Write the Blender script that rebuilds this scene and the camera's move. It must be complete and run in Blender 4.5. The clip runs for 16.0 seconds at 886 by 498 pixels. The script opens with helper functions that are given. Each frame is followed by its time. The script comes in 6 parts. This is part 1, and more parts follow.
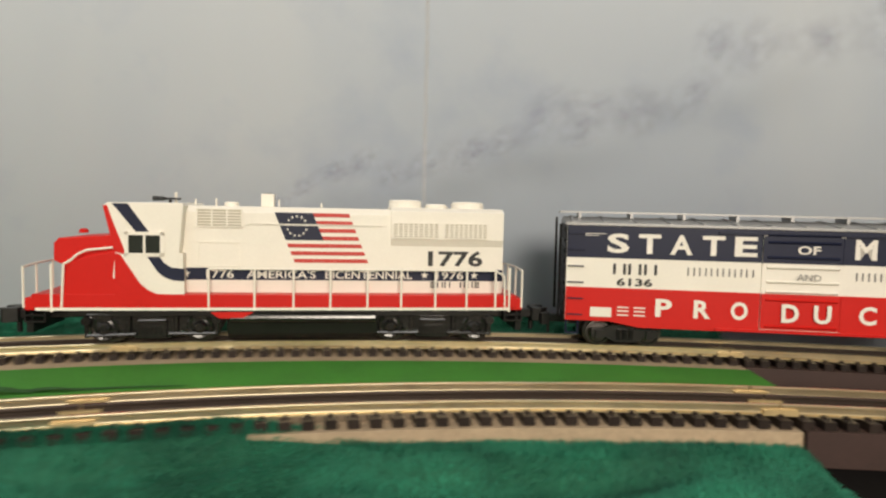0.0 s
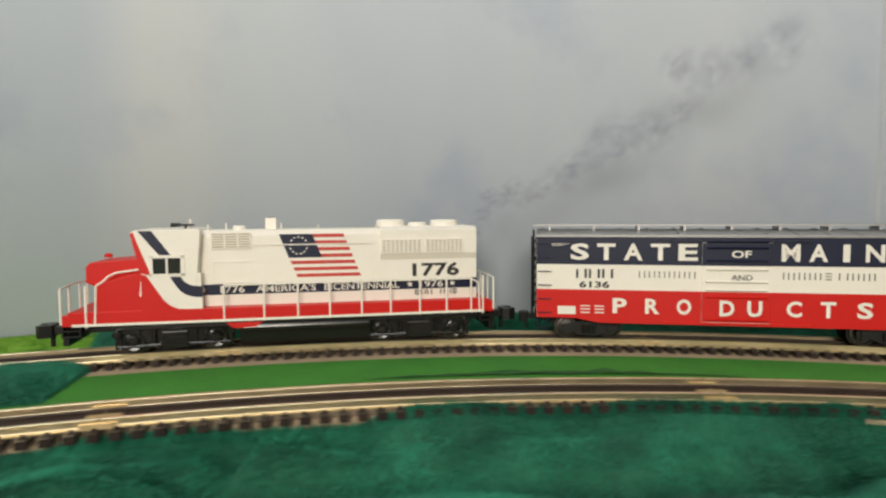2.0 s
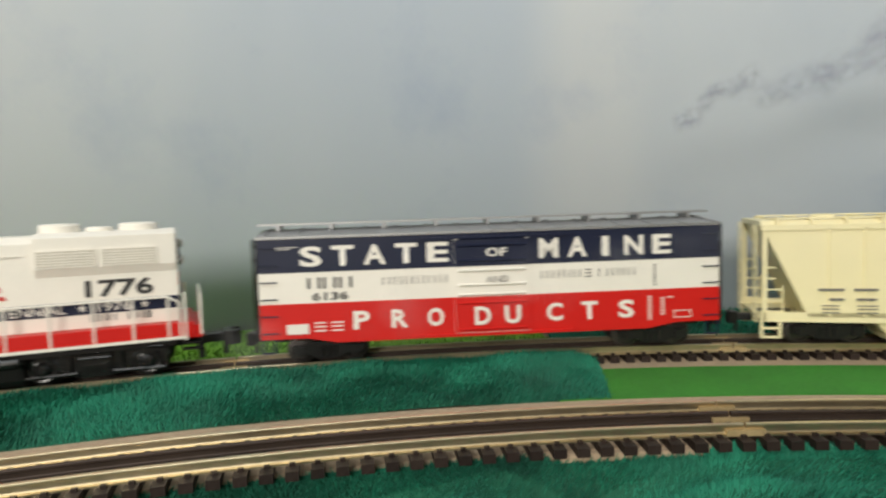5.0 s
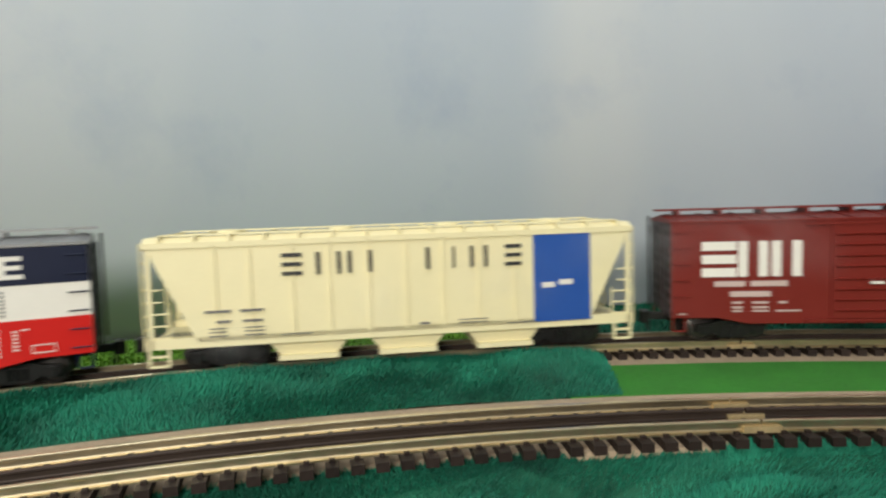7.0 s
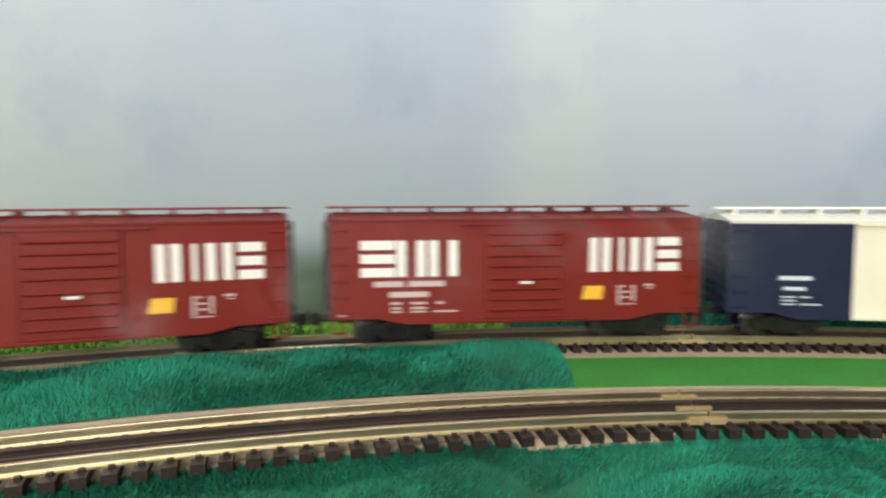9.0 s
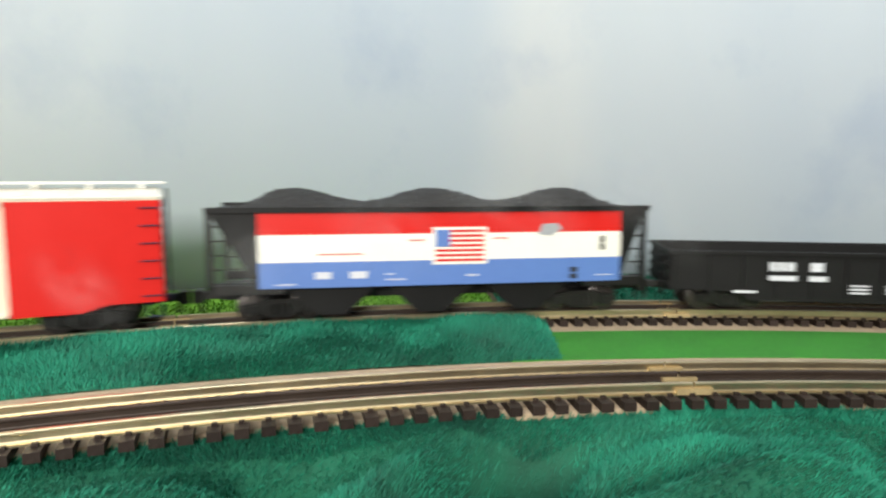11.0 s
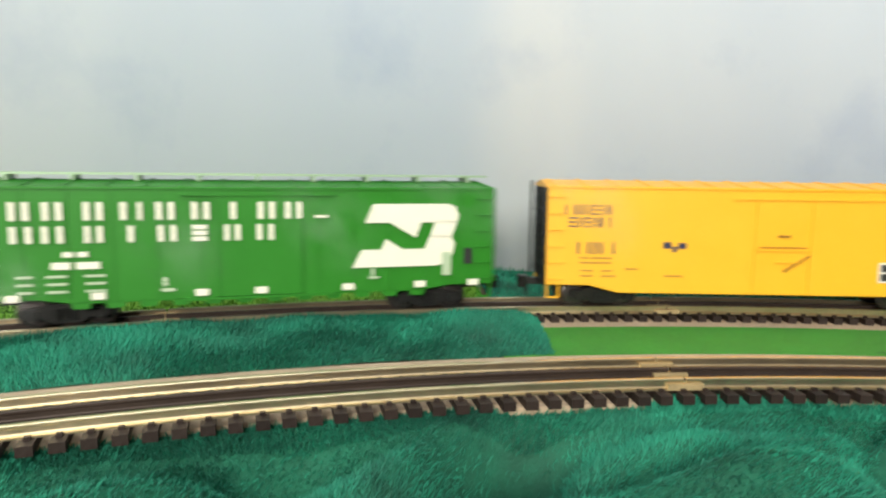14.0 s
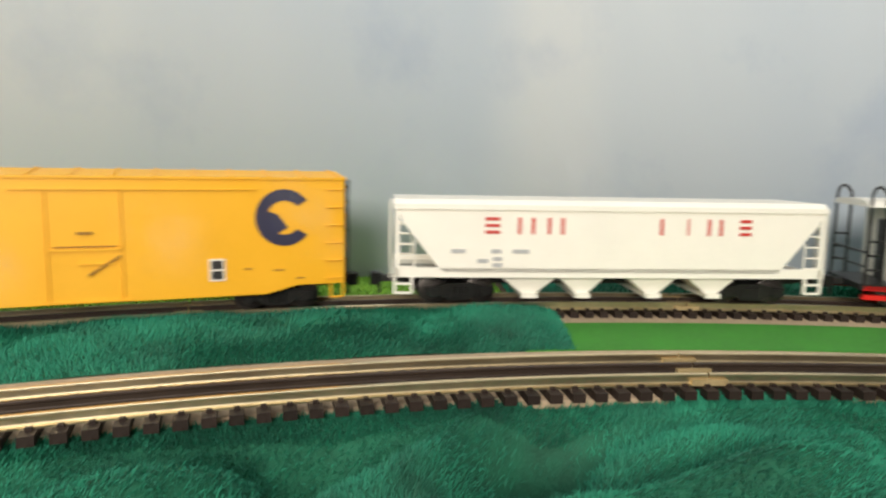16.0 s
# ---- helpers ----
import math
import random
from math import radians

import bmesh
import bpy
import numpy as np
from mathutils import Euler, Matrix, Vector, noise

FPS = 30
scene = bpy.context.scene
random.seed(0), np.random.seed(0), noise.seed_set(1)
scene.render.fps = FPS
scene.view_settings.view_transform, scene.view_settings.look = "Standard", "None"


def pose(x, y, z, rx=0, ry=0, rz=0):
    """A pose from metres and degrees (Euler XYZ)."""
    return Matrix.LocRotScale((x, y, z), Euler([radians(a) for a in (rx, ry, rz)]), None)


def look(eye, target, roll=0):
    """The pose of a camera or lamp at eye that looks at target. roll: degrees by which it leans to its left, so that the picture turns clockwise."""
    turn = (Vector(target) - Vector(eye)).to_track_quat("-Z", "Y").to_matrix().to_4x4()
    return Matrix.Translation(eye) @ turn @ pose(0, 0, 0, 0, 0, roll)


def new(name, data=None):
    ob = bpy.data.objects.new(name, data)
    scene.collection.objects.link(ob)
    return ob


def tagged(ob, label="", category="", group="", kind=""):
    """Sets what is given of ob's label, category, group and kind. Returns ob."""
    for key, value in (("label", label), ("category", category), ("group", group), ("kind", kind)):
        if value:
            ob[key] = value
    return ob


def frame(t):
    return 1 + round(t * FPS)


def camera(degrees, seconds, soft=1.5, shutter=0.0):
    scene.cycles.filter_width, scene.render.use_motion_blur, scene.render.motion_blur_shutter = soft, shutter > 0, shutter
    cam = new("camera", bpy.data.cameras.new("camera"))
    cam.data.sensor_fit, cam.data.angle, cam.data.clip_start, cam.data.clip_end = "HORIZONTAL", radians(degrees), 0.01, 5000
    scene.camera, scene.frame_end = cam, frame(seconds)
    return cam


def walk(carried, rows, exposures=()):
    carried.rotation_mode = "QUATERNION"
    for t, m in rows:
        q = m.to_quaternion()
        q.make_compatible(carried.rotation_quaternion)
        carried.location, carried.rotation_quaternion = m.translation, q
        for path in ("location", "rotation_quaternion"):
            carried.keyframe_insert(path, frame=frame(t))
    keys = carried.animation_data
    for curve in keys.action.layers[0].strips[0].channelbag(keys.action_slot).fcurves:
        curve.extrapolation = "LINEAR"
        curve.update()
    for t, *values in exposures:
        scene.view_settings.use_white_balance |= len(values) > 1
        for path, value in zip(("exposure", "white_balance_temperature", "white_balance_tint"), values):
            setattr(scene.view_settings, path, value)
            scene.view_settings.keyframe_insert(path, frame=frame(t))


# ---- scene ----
cam = camera(68.14, 16.0, soft=2.3, shutter=0.55)
CAM_ROWS = [
    (0.0, pose(0.2461, 0.6390, 0.1010, 86.25, -1.26, -34.06)),
    (0.5, pose(0.1924, 0.6333, 0.1088, 85.86, -1.01, -29.04)),
    (1.0, pose(0.1403, 0.6386, 0.1144, 85.48, -0.84, -23.37)),
    (1.5, pose(0.0819, 0.6385, 0.1152, 85.94, -1.08, -18.57)),
    (2.0, pose(0.0291, 0.6331, 0.1147, 86.33, 0.32, -13.03)),
    (2.5, pose(-0.0216, 0.6393, 0.1162, 86.16, 0.19, -7.99)),
    (3.0, pose(-0.0684, 0.6482, 0.1166, 85.45, 0.41, -3.49)),
    (3.5, pose(-0.1114, 0.6717, 0.1101, 85.47, 0.52, -0.38)),
    (4.0, pose(-0.1434, 0.6844, 0.1104, 85.86, 1.30, 2.90)),
    (4.5, pose(-0.1698, 0.6930, 0.1115, 85.90, 1.80, 5.12)),
    (7.0, pose(-0.1905, 0.6984, 0.1107, 85.59, 1.74, 4.40)),
    (7.5, pose(-0.1884, 0.6991, 0.1126, 85.50, 1.75, 3.97)),
    (8.0, pose(-0.1868, 0.6993, 0.1116, 85.53, 1.14, 3.26)),
    (8.5, pose(-0.1880, 0.6998, 0.1096, 85.45, 0.59, 2.65)),
    (9.0, pose(-0.1878, 0.7011, 0.1072, 85.11, 0.12, 1.23)),
    (11.5, pose(-0.1901, 0.7024, 0.1030, 83.07, -0.23, -0.20)),
    (12.0, pose(-0.1897, 0.7024, 0.1021, 83.10, -0.26, -0.35)),
    (12.5, pose(-0.1883, 0.7010, 0.1023, 83.11, -0.34, -0.33)),
    (13.0, pose(-0.1896, 0.7029, 0.1027, 82.91, -0.43, -0.90)),
    (13.5, pose(-0.1911, 0.7022, 0.1037, 82.83, -0.57, -0.98)),
    (14.0, pose(-0.1930, 0.7017, 0.1039, 82.81, -0.74, -1.08)),
    (14.5, pose(-0.1941, 0.7026, 0.1027, 82.77, -0.77, -1.04)),
    (15.0, pose(-0.1961, 0.7021, 0.1020, 82.66, -0.82, -0.70)),
    (15.5, pose(-0.1975, 0.7014, 0.1019, 82.61, -0.93, -0.45)),
    (16.0, pose(-0.1998, 0.7001, 0.1023, 82.55, -1.01, -0.13)),
]
EXPOSURES = [(0.0, -0.25, 7000, 12), (2.0, -0.39, 6650, 10), (4.5, -0.32, 6400, 9), (7.0, -0.27, 6200, 8), (9.0, 0.15, 6100, 7), (12.5, 0.41, 6200, 8), (14.5, 0.35, 6300, 8), (16.0, 0.01, 6550, 10)]
walk(cam, CAM_ROWS, EXPOSURES)

# ---- light ----
world = bpy.data.worlds.new("room_air")
scene.world = world
world.use_nodes = True
world.node_tree.nodes["Background"].inputs[0].default_value = (0.80, 0.88, 1.0, 1)
world.node_tree.nodes["Background"].inputs[1].default_value = 0.17


def area_lamp(name, eye, target, size_x, size_y, watts, colour):
    data = bpy.data.lights.new(name, "AREA")
    data.shape, data.size, data.size_y, data.energy, data.color = "RECTANGLE", size_x, size_y, watts, colour
    ob = new(name, data)
    ob.matrix_world = look(eye, target)
    return ob


area_lamp("room_lamp", (-0.58, -1.35, 0.80), (0.0, 1.2, 0.15), 0.9, 0.6, 60, (1.0, 0.93, 0.82))
# weak cool fill added from above, its source unseen
area_lamp("overhead_fill", (-0.5, 0.1, 1.55), (-0.3, 0.9, 0.0), 1.2, 0.6, 11, (0.93, 0.97, 1.0))

# ---- materials ----
MATS = {}


def mat(name, colour, rough=0.5, metal=0.0, vary=0.08, scale=60.0, bump=0.0, bump_scale=400.0, spread=0.0, coat=0.0, gloss=0.5):
    """Paint, plastic, cloth or metal with grain at two scales."""
    if name in MATS:
        return MATS[name]
    m = bpy.data.materials.new(name)
    m.use_nodes = True
    nt = m.node_tree
    b = nt.nodes["Principled BSDF"]
    tc = nt.nodes.new("ShaderNodeTexCoord")
    n1 = nt.nodes.new("ShaderNodeTexNoise")
    n1.inputs["Scale"].default_value, n1.inputs["Detail"].default_value = scale, 6
    n2 = nt.nodes.new("ShaderNodeTexNoise")
    n2.inputs["Scale"].default_value, n2.inputs["Detail"].default_value = scale * 9, 3
    add = nt.nodes.new("ShaderNodeMath")
    add.operation = "ADD"
    ramp = nt.nodes.new("ShaderNodeMapRange")
    ramp.inputs["From Min"].default_value, ramp.inputs["From Max"].default_value = 0.6, 1.4
    ramp.inputs["To Min"].default_value, ramp.inputs["To Max"].default_value = 1 - vary, 1 + vary
    mul = nt.nodes.new("ShaderNodeVectorMath")
    mul.operation = "SCALE"
    mul.inputs[0].default_value = colour[:3]
    nt.links.new(tc.outputs["Object"], n1.inputs["Vector"])
    nt.links.new(tc.outputs["Object"], n2.inputs["Vector"])
    nt.links.new(n1.outputs["Fac"], add.inputs[0])
    nt.links.new(n2.outputs["Fac"], add.inputs[1])
    nt.links.new(add.outputs[0], ramp.inputs["Value"])
    if spread:
        info = nt.nodes.new("ShaderNodeObjectInfo")
        r2 = nt.nodes.new("ShaderNodeMapRange")
        r2.inputs["To Min"].default_value, r2.inputs["To Max"].default_value = 1 - spread, 1 + spread
        m2 = nt.nodes.new("ShaderNodeMath")
        m2.operation = "MULTIPLY"
        nt.links.new(info.outputs["Random"], r2.inputs["Value"])
        nt.links.new(r2.outputs[0], m2.inputs[0])
        nt.links.new(ramp.outputs[0], m2.inputs[1])
        nt.links.new(m2.outputs[0], mul.inputs["Scale"])
    else:
        nt.links.new(ramp.outputs[0], mul.inputs["Scale"])
    nt.links.new(mul.outputs[0], b.inputs["Base Color"])
    rr = nt.nodes.new("ShaderNodeMapRange")
    rr.inputs["To Min"].default_value, rr.inputs["To Max"].default_value = max(0.03, rough - 0.08), min(1, rough + 0.08)
    nt.links.new(n1.outputs["Fac"], rr.inputs["Value"])
    nt.links.new(rr.outputs[0], b.inputs["Roughness"])
    b.inputs["Metallic"].default_value = metal
    b.inputs["Coat Weight"].default_value = coat
    b.inputs["Specular IOR Level"].default_value = gloss
    if bump:
        n3 = nt.nodes.new("ShaderNodeTexNoise")
        n3.inputs["Scale"].default_value = bump_scale
        nt.links.new(tc.outputs["Object"], n3.inputs["Vector"])
        bp = nt.nodes.new("ShaderNodeBump")
        bp.inputs["Strength"].default_value, bp.inputs["Distance"].default_value = bump, 0.001
        nt.links.new(n3.outputs["Fac"], bp.inputs["Height"])
        nt.links.new(bp.outputs[0], b.inputs["Normal"])
    MATS[name] = m
    return m


WHITE = mat("white_paint", (0.86, 0.82, 0.73), 0.42, vary=0.03, gloss=0.35)
CREAM = mat("cream_paint", (0.78, 0.72, 0.56), 0.45, vary=0.04)
IVORY = mat("ivory_paint", (0.86, 0.77, 0.46), 0.5, vary=0.03)
RED = mat("red_paint", (0.60, 0.016, 0.012), 0.4, vary=0.05, gloss=0.25)
NAVY = mat("navy_paint", (0.012, 0.016, 0.040), 0.42, vary=0.08, gloss=0.3)
BLUEP = mat("blue_paint", (0.02, 0.085, 0.36), 0.45, vary=0.05)
MIDBLUE = mat("mid_blue_paint", (0.10, 0.19, 0.48), 0.5, vary=0.05)
MAROON = mat("maroon_paint", (0.17, 0.017, 0.011), 0.45, vary=0.06, gloss=0.25)
GREENP = mat("green_paint", (0.026, 0.185, 0.014), 0.45, vary=0.05, gloss=0.25)
YELLOW = mat("yellow_paint", (0.86, 0.43, 0.015), 0.45, vary=0.04)
BLACK = mat("black_plastic", (0.012, 0.0115, 0.011), 0.34, vary=0.15, bump=0.1, gloss=0.4)
GLOSSB = mat("glossy_black_truck", (0.010, 0.0098, 0.0095), 0.22, vary=0.2, bump=0.1, gloss=0.6)
BLACKP = mat("black_paint", (0.008, 0.0078, 0.0078), 0.5, vary=0.15, gloss=0.2)
SILVER = mat("galvanised_roof", (0.36, 0.36, 0.36), 0.45, 0.6, vary=0.12)
LETTER_W = mat("white_lettering", (0.82, 0.78, 0.70), 0.5, vary=0.02)
LETTER_B = mat("black_lettering", (0.02, 0.02, 0.02), 0.5, vary=0.02)
LETTER_R = mat("red_lettering", (0.55, 0.04, 0.03), 0.5, vary=0.02)
GOLD = mat("gold_emblem", (0.80, 0.45, 0.03), 0.5, vary=0.03)
COAL = mat("coal", (0.02, 0.018, 0.017), 0.65, vary=0.5, scale=200, bump=0.9, bump_scale=350)
STEEL = mat("wheel_steel", (0.10, 0.09, 0.085), 0.35, 0.9, vary=0.2)
RAIL = mat("nickel_rail", (0.70, 0.59, 0.39), 0.33, 1.0, vary=0.10, scale=25)
RAILD = mat("blackened_rail", (0.050, 0.034, 0.026), 0.45, 0.5, vary=0.2)
TIE = mat("brown_tie", (0.022, 0.014, 0.011), 0.55, vary=0.25, scale=150, bump=0.3, spread=0.3, gloss=0.25)
BRASS = mat("brass_joiner", (0.55, 0.42, 0.22), 0.5, 0.6, vary=0.15)
CORK = mat("roadbed_board", (0.44, 0.33, 0.22), 0.85, vary=0.18, scale=40, bump=0.5)
BRIDGE = mat("brown_bridge", (0.045, 0.022, 0.018), 0.6, vary=0.2)
FELT = mat("green_felt", (0.036, 0.215, 0.018), 0.9, vary=0.22, scale=30, bump=0.4, bump_scale=900)
PLUSH = mat("plush_cloth", (0.006, 0.100, 0.052), 0.85, vary=0.35, scale=14, bump=0.6, bump_scale=500)
LIME = mat("lime_grass", (0.20, 0.42, 0.03), 0.9, vary=0.3, scale=40, bump=0.6)
GLASS_DARK = mat("smoked_window", (0.03, 0.035, 0.03), 0.12, vary=0.05)
LAMPM = mat("lamp_lens", (0.9, 0.88, 0.8), 0.15, vary=0.02)
ROOMW = mat("room_wall_paint", (0.74, 0.71, 0.65), 0.8, vary=0.05, scale=3)
FLOORM = mat("floor_boards", (0.08, 0.06, 0.05), 0.6, vary=0.2, scale=6)
SKYPAINT = None

# ---- mesh helpers ----
def box(bm, x0, x1, y0, y1, z0, z1):
    v = [bm.verts.new(c) for c in ((x0, y0, z0), (x1, y0, z0), (x1, y1, z0), (x0, y1, z0), (x0, y0, z1), (x1, y0, z1), (x1, y1, z1), (x0, y1, z1))]
    for f in ((3, 2, 1, 0), (4, 5, 6, 7), (0, 1, 5, 4), (1, 2, 6, 5), (2, 3, 7, 6), (3, 0, 4, 7)):
        bm.faces.new([v[i] for i in f])
    return bm


def prism(bm, pts, a0, a1, axis="y"):
    """A closed outline extruded from a0 to a1: outlines are (x, z) along y, (y, z) along x, (x, y) along z."""
    def at(p, a):
        return {"y": (p[0], a, p[1]), "x": (a, p[0], p[1]), "z": (p[0], p[1], a)}[axis]
    lo = [bm.verts.new(at(p, a0)) for p in pts]
    hi = [bm.verts.new(at(p, a1)) for p in pts]
    bm.faces.new(lo)
    bm.faces.new(hi[::-1])
    n = len(pts)
    for i in range(n):
        bm.faces.new((lo[i], hi[i], hi[(i + 1) % n], lo[(i + 1) % n]))
    return bm


def rod(bm, p0, p1, r, seg=6):
    p0, p1 = Vector(p0), Vector(p1)
    d = p1 - p0
    q = d.to_track_quat("Z", "Y").to_matrix()
    a, b = [], []
    for i in range(seg):
        o = q @ Vector((r * math.cos(2 * math.pi * i / seg), r * math.sin(2 * math.pi * i / seg), 0))
        a.append(bm.verts.new(p0 + o))
        b.append(bm.verts.new(p1 + o))
    bm.faces.new(a[::-1])
    bm.faces.new(b)
    for i in range(seg):
        bm.faces.new((a[i], a[(i + 1) % seg], b[(i + 1) % seg], b[i]))
    return bm


def path_rod(bm, pts, r, seg=6):
    for a, b in zip(pts, pts[1:]):
        rod(bm, a, b, r, seg)
    return bm


def lathe(bm, profile, centre, axis="z", seg=20):
    """A turned shape from (radius, height) pairs."""
    rings = []
    for r, h in profile:
        ring = []
        for i in range(seg):
            a = 2 * math.pi * i / seg
            c, s = r * math.cos(a), r * math.sin(a)
            p = {"z": (c, s, h), "y": (c, h, s), "x": (h, c, s)}[axis]
            ring.append(bm.verts.new(Vector(centre) + Vector(p)))
        rings.append(ring)
    for a, b in zip(rings, rings[1:]):
        for i in range(seg):
            bm.faces.new((a[i], a[(i + 1) % seg], b[(i + 1) % seg], b[i]))
    bm.faces.new(rings[0][::-1])
    bm.faces.new(rings[-1])
    return bm


def mesh_of(name, bm, material, bevel=0.0, smooth=False):
    if bevel:
        bmesh.ops.recalc_face_normals(bm, faces=bm.faces)
        sharp = [e for e in bm.edges if len(e.link_faces) == 2 and e.calc_face_angle(0) > 0.7]
        bmesh.ops.bevel(bm, geom=sharp, offset=bevel, segments=2, affect="EDGES", profile=0.6)
    bmesh.ops.recalc_face_normals(bm, faces=bm.faces)
    me = bpy.data.meshes.new(name)
    bm.to_mesh(me)
    bm.free()
    me.materials.append(material)
    if smooth:
        for p in me.polygons:
            p.use_smooth = True
    return me


def part(name, bm, material, parent, label="", bevel=0.0, smooth=False, m=None):
    """One mesh object under a thing or a part."""
    me = bm if isinstance(bm, bpy.types.Mesh) else mesh_of(name, bm, material, bevel, smooth)
    ob = new(name, me)
    ob.parent = parent
    if m is not None:
        ob.matrix_basis = m
    if label:
        ob["label"] = label
    return ob


def B():
    return bmesh.new()


def thing(name, label, category, group="", kind=""):
    ob = new(name)
    ob.empty_display_size = 0.02
    return tagged(ob, label, category, group, kind)


def text_mesh(body, height, width=None, depth=0.0002, bold=0.0, shear=0.0, spacing=1.0):
    """Lettering as a mesh in the xz plane, its lower left corner at the origin, facing -y."""
    cu = bpy.data.curves.new("lettering", "FONT")
    cu.body, cu.size, cu.extrude, cu.offset, cu.shear, cu.space_character = body, 1.0, 0.0, bold, shear, spacing
    cu.resolution_u = 3
    ob = new("lettering", cu)
    bpy.context.view_layer.update()
    me = bpy.data.meshes.new_from_object(ob.evaluated_get(bpy.context.evaluated_depsgraph_get()))
    bpy.data.objects.remove(ob)
    co = np.empty(len(me.vertices) * 3)
    me.vertices.foreach_get("co", co)
    co = co.reshape(-1, 3)
    lo, hi = co.min(0), co.max(0)
    k = height / (hi[1] - lo[1])
    kx = width / (hi[0] - lo[0]) if width else k
    out = np.stack([(co[:, 0] - lo[0]) * kx, np.zeros(len(co)), (co[:, 1] - lo[1]) * k], 1)
    me.vertices.foreach_set("co", out.ravel())
    me.materials.clear()
    me.update()
    return me


def lettering(body, x, z, height, material, parent, y, width=None, bold=0.0, spacing=1.0, shear=0.0, name="lettering"):
    me = text_mesh(body, height, width, bold=bold, spacing=spacing, shear=shear)
    me.materials.append(material)
    return part(name, me, material, parent, m=pose(x, y, z))


def decal(name, pts, y, material, parent, label="", thick=0.0003):
    """A flat painted shape on a side: an outline in x and z, proud of the surface at y."""
    return part(name, prism(B(), pts, y - thick, y + 0.0002), material, parent, label)


def rect(x0, x1, z0, z1):
    return [(x0, z0), (x1, z0), (x1, z1), (x0, z1)]


def bars(items, y, material, parent, name="lettering_bar"):
    """Plain bars that stand in for small or unlettered writing: (x0, x1, z0, z1) each."""
    for x0, x1, z0, z1 in items:
        part(name, prism(B(), rect(x0, x1, z0, z1), y - 0.0003, y + 0.0002), material, parent)


def bend(r, degrees):
    """How far the curves draw in beyond five degrees: the outer track most, the inner one hardly."""
    a = (degrees + 180.0) % 360.0 - 180.0
    u = min(1.0, max(0.0, (a - 5.0) / 40.0))
    v = min(1.0, max(0.0, (a - 90.0) / 80.0))
    k = 0.0158 + 0.0333 * min(1.0, max(0.0, (r - 1.04) / 0.11))
    k *= min(1.0, max(0.0, (1.262 - r) / 0.046))
    return k * u * u * (3 - 2 * u) * (1 - v * v * (3 - 2 * v))


def arc_point(r, degrees, z=0.0):
    r -= bend(r, degrees)
    a = radians(degrees)
    return Vector((r * math.sin(a), r * math.cos(a), z))

# ---- the place ----
R_NEAR, R_FAR = 1.0205, 1.1825      # track centre lines
RAIL_H = 0.0055                     # rail head above the ties
GAUGE = 0.0175                      # outer rail from the centre line
TABLE_Z = -0.0135
NEAR_END, FAR_END = 35.45, 36.8      # degrees, where the table stops and the bridges begin


def ring_strip(bm, r0, r1, z0, z1, a0, a1, step=1.5):
    """A curved bar with a rectangular section, along the track's curve."""
    n = max(2, int(round((a1 - a0) / step)))
    prev = None
    for i in range(n + 1):
        a = a0 + (a1 - a0) * i / n
        cur = [bm.verts.new(arc_point(r, a, z)) for r, z in ((r0, z0), (r1, z0), (r1, z1), (r0, z1))]
        if prev:
            for k in range(4):
                bm.faces.new((prev[k], prev[(k + 1) % 4], cur[(k + 1) % 4], cur[k]))
        else:
            bm.faces.new(cur[::-1])
        prev = cur
    bm.faces.new(prev)
    return bm


def profile_strip(bm, prof, a0, a1, step=1.0):
    """An outline in (r, z) swept along the curve."""
    n = max(2, int(round((a1 - a0) / step)))
    prev, k = None, len(prof)
    for i in range(n + 1):
        a = a0 + (a1 - a0) * i / n
        cur = [bm.verts.new(arc_point(r, a, z)) for r, z in prof]
        if prev:
            for j in range(k):
                bm.faces.new((prev[j], prev[(j + 1) % k], cur[(j + 1) % k], cur[j]))
        else:
            bm.faces.new(cur[::-1])
        prev = cur
    bm.faces.new(prev)
    return bm


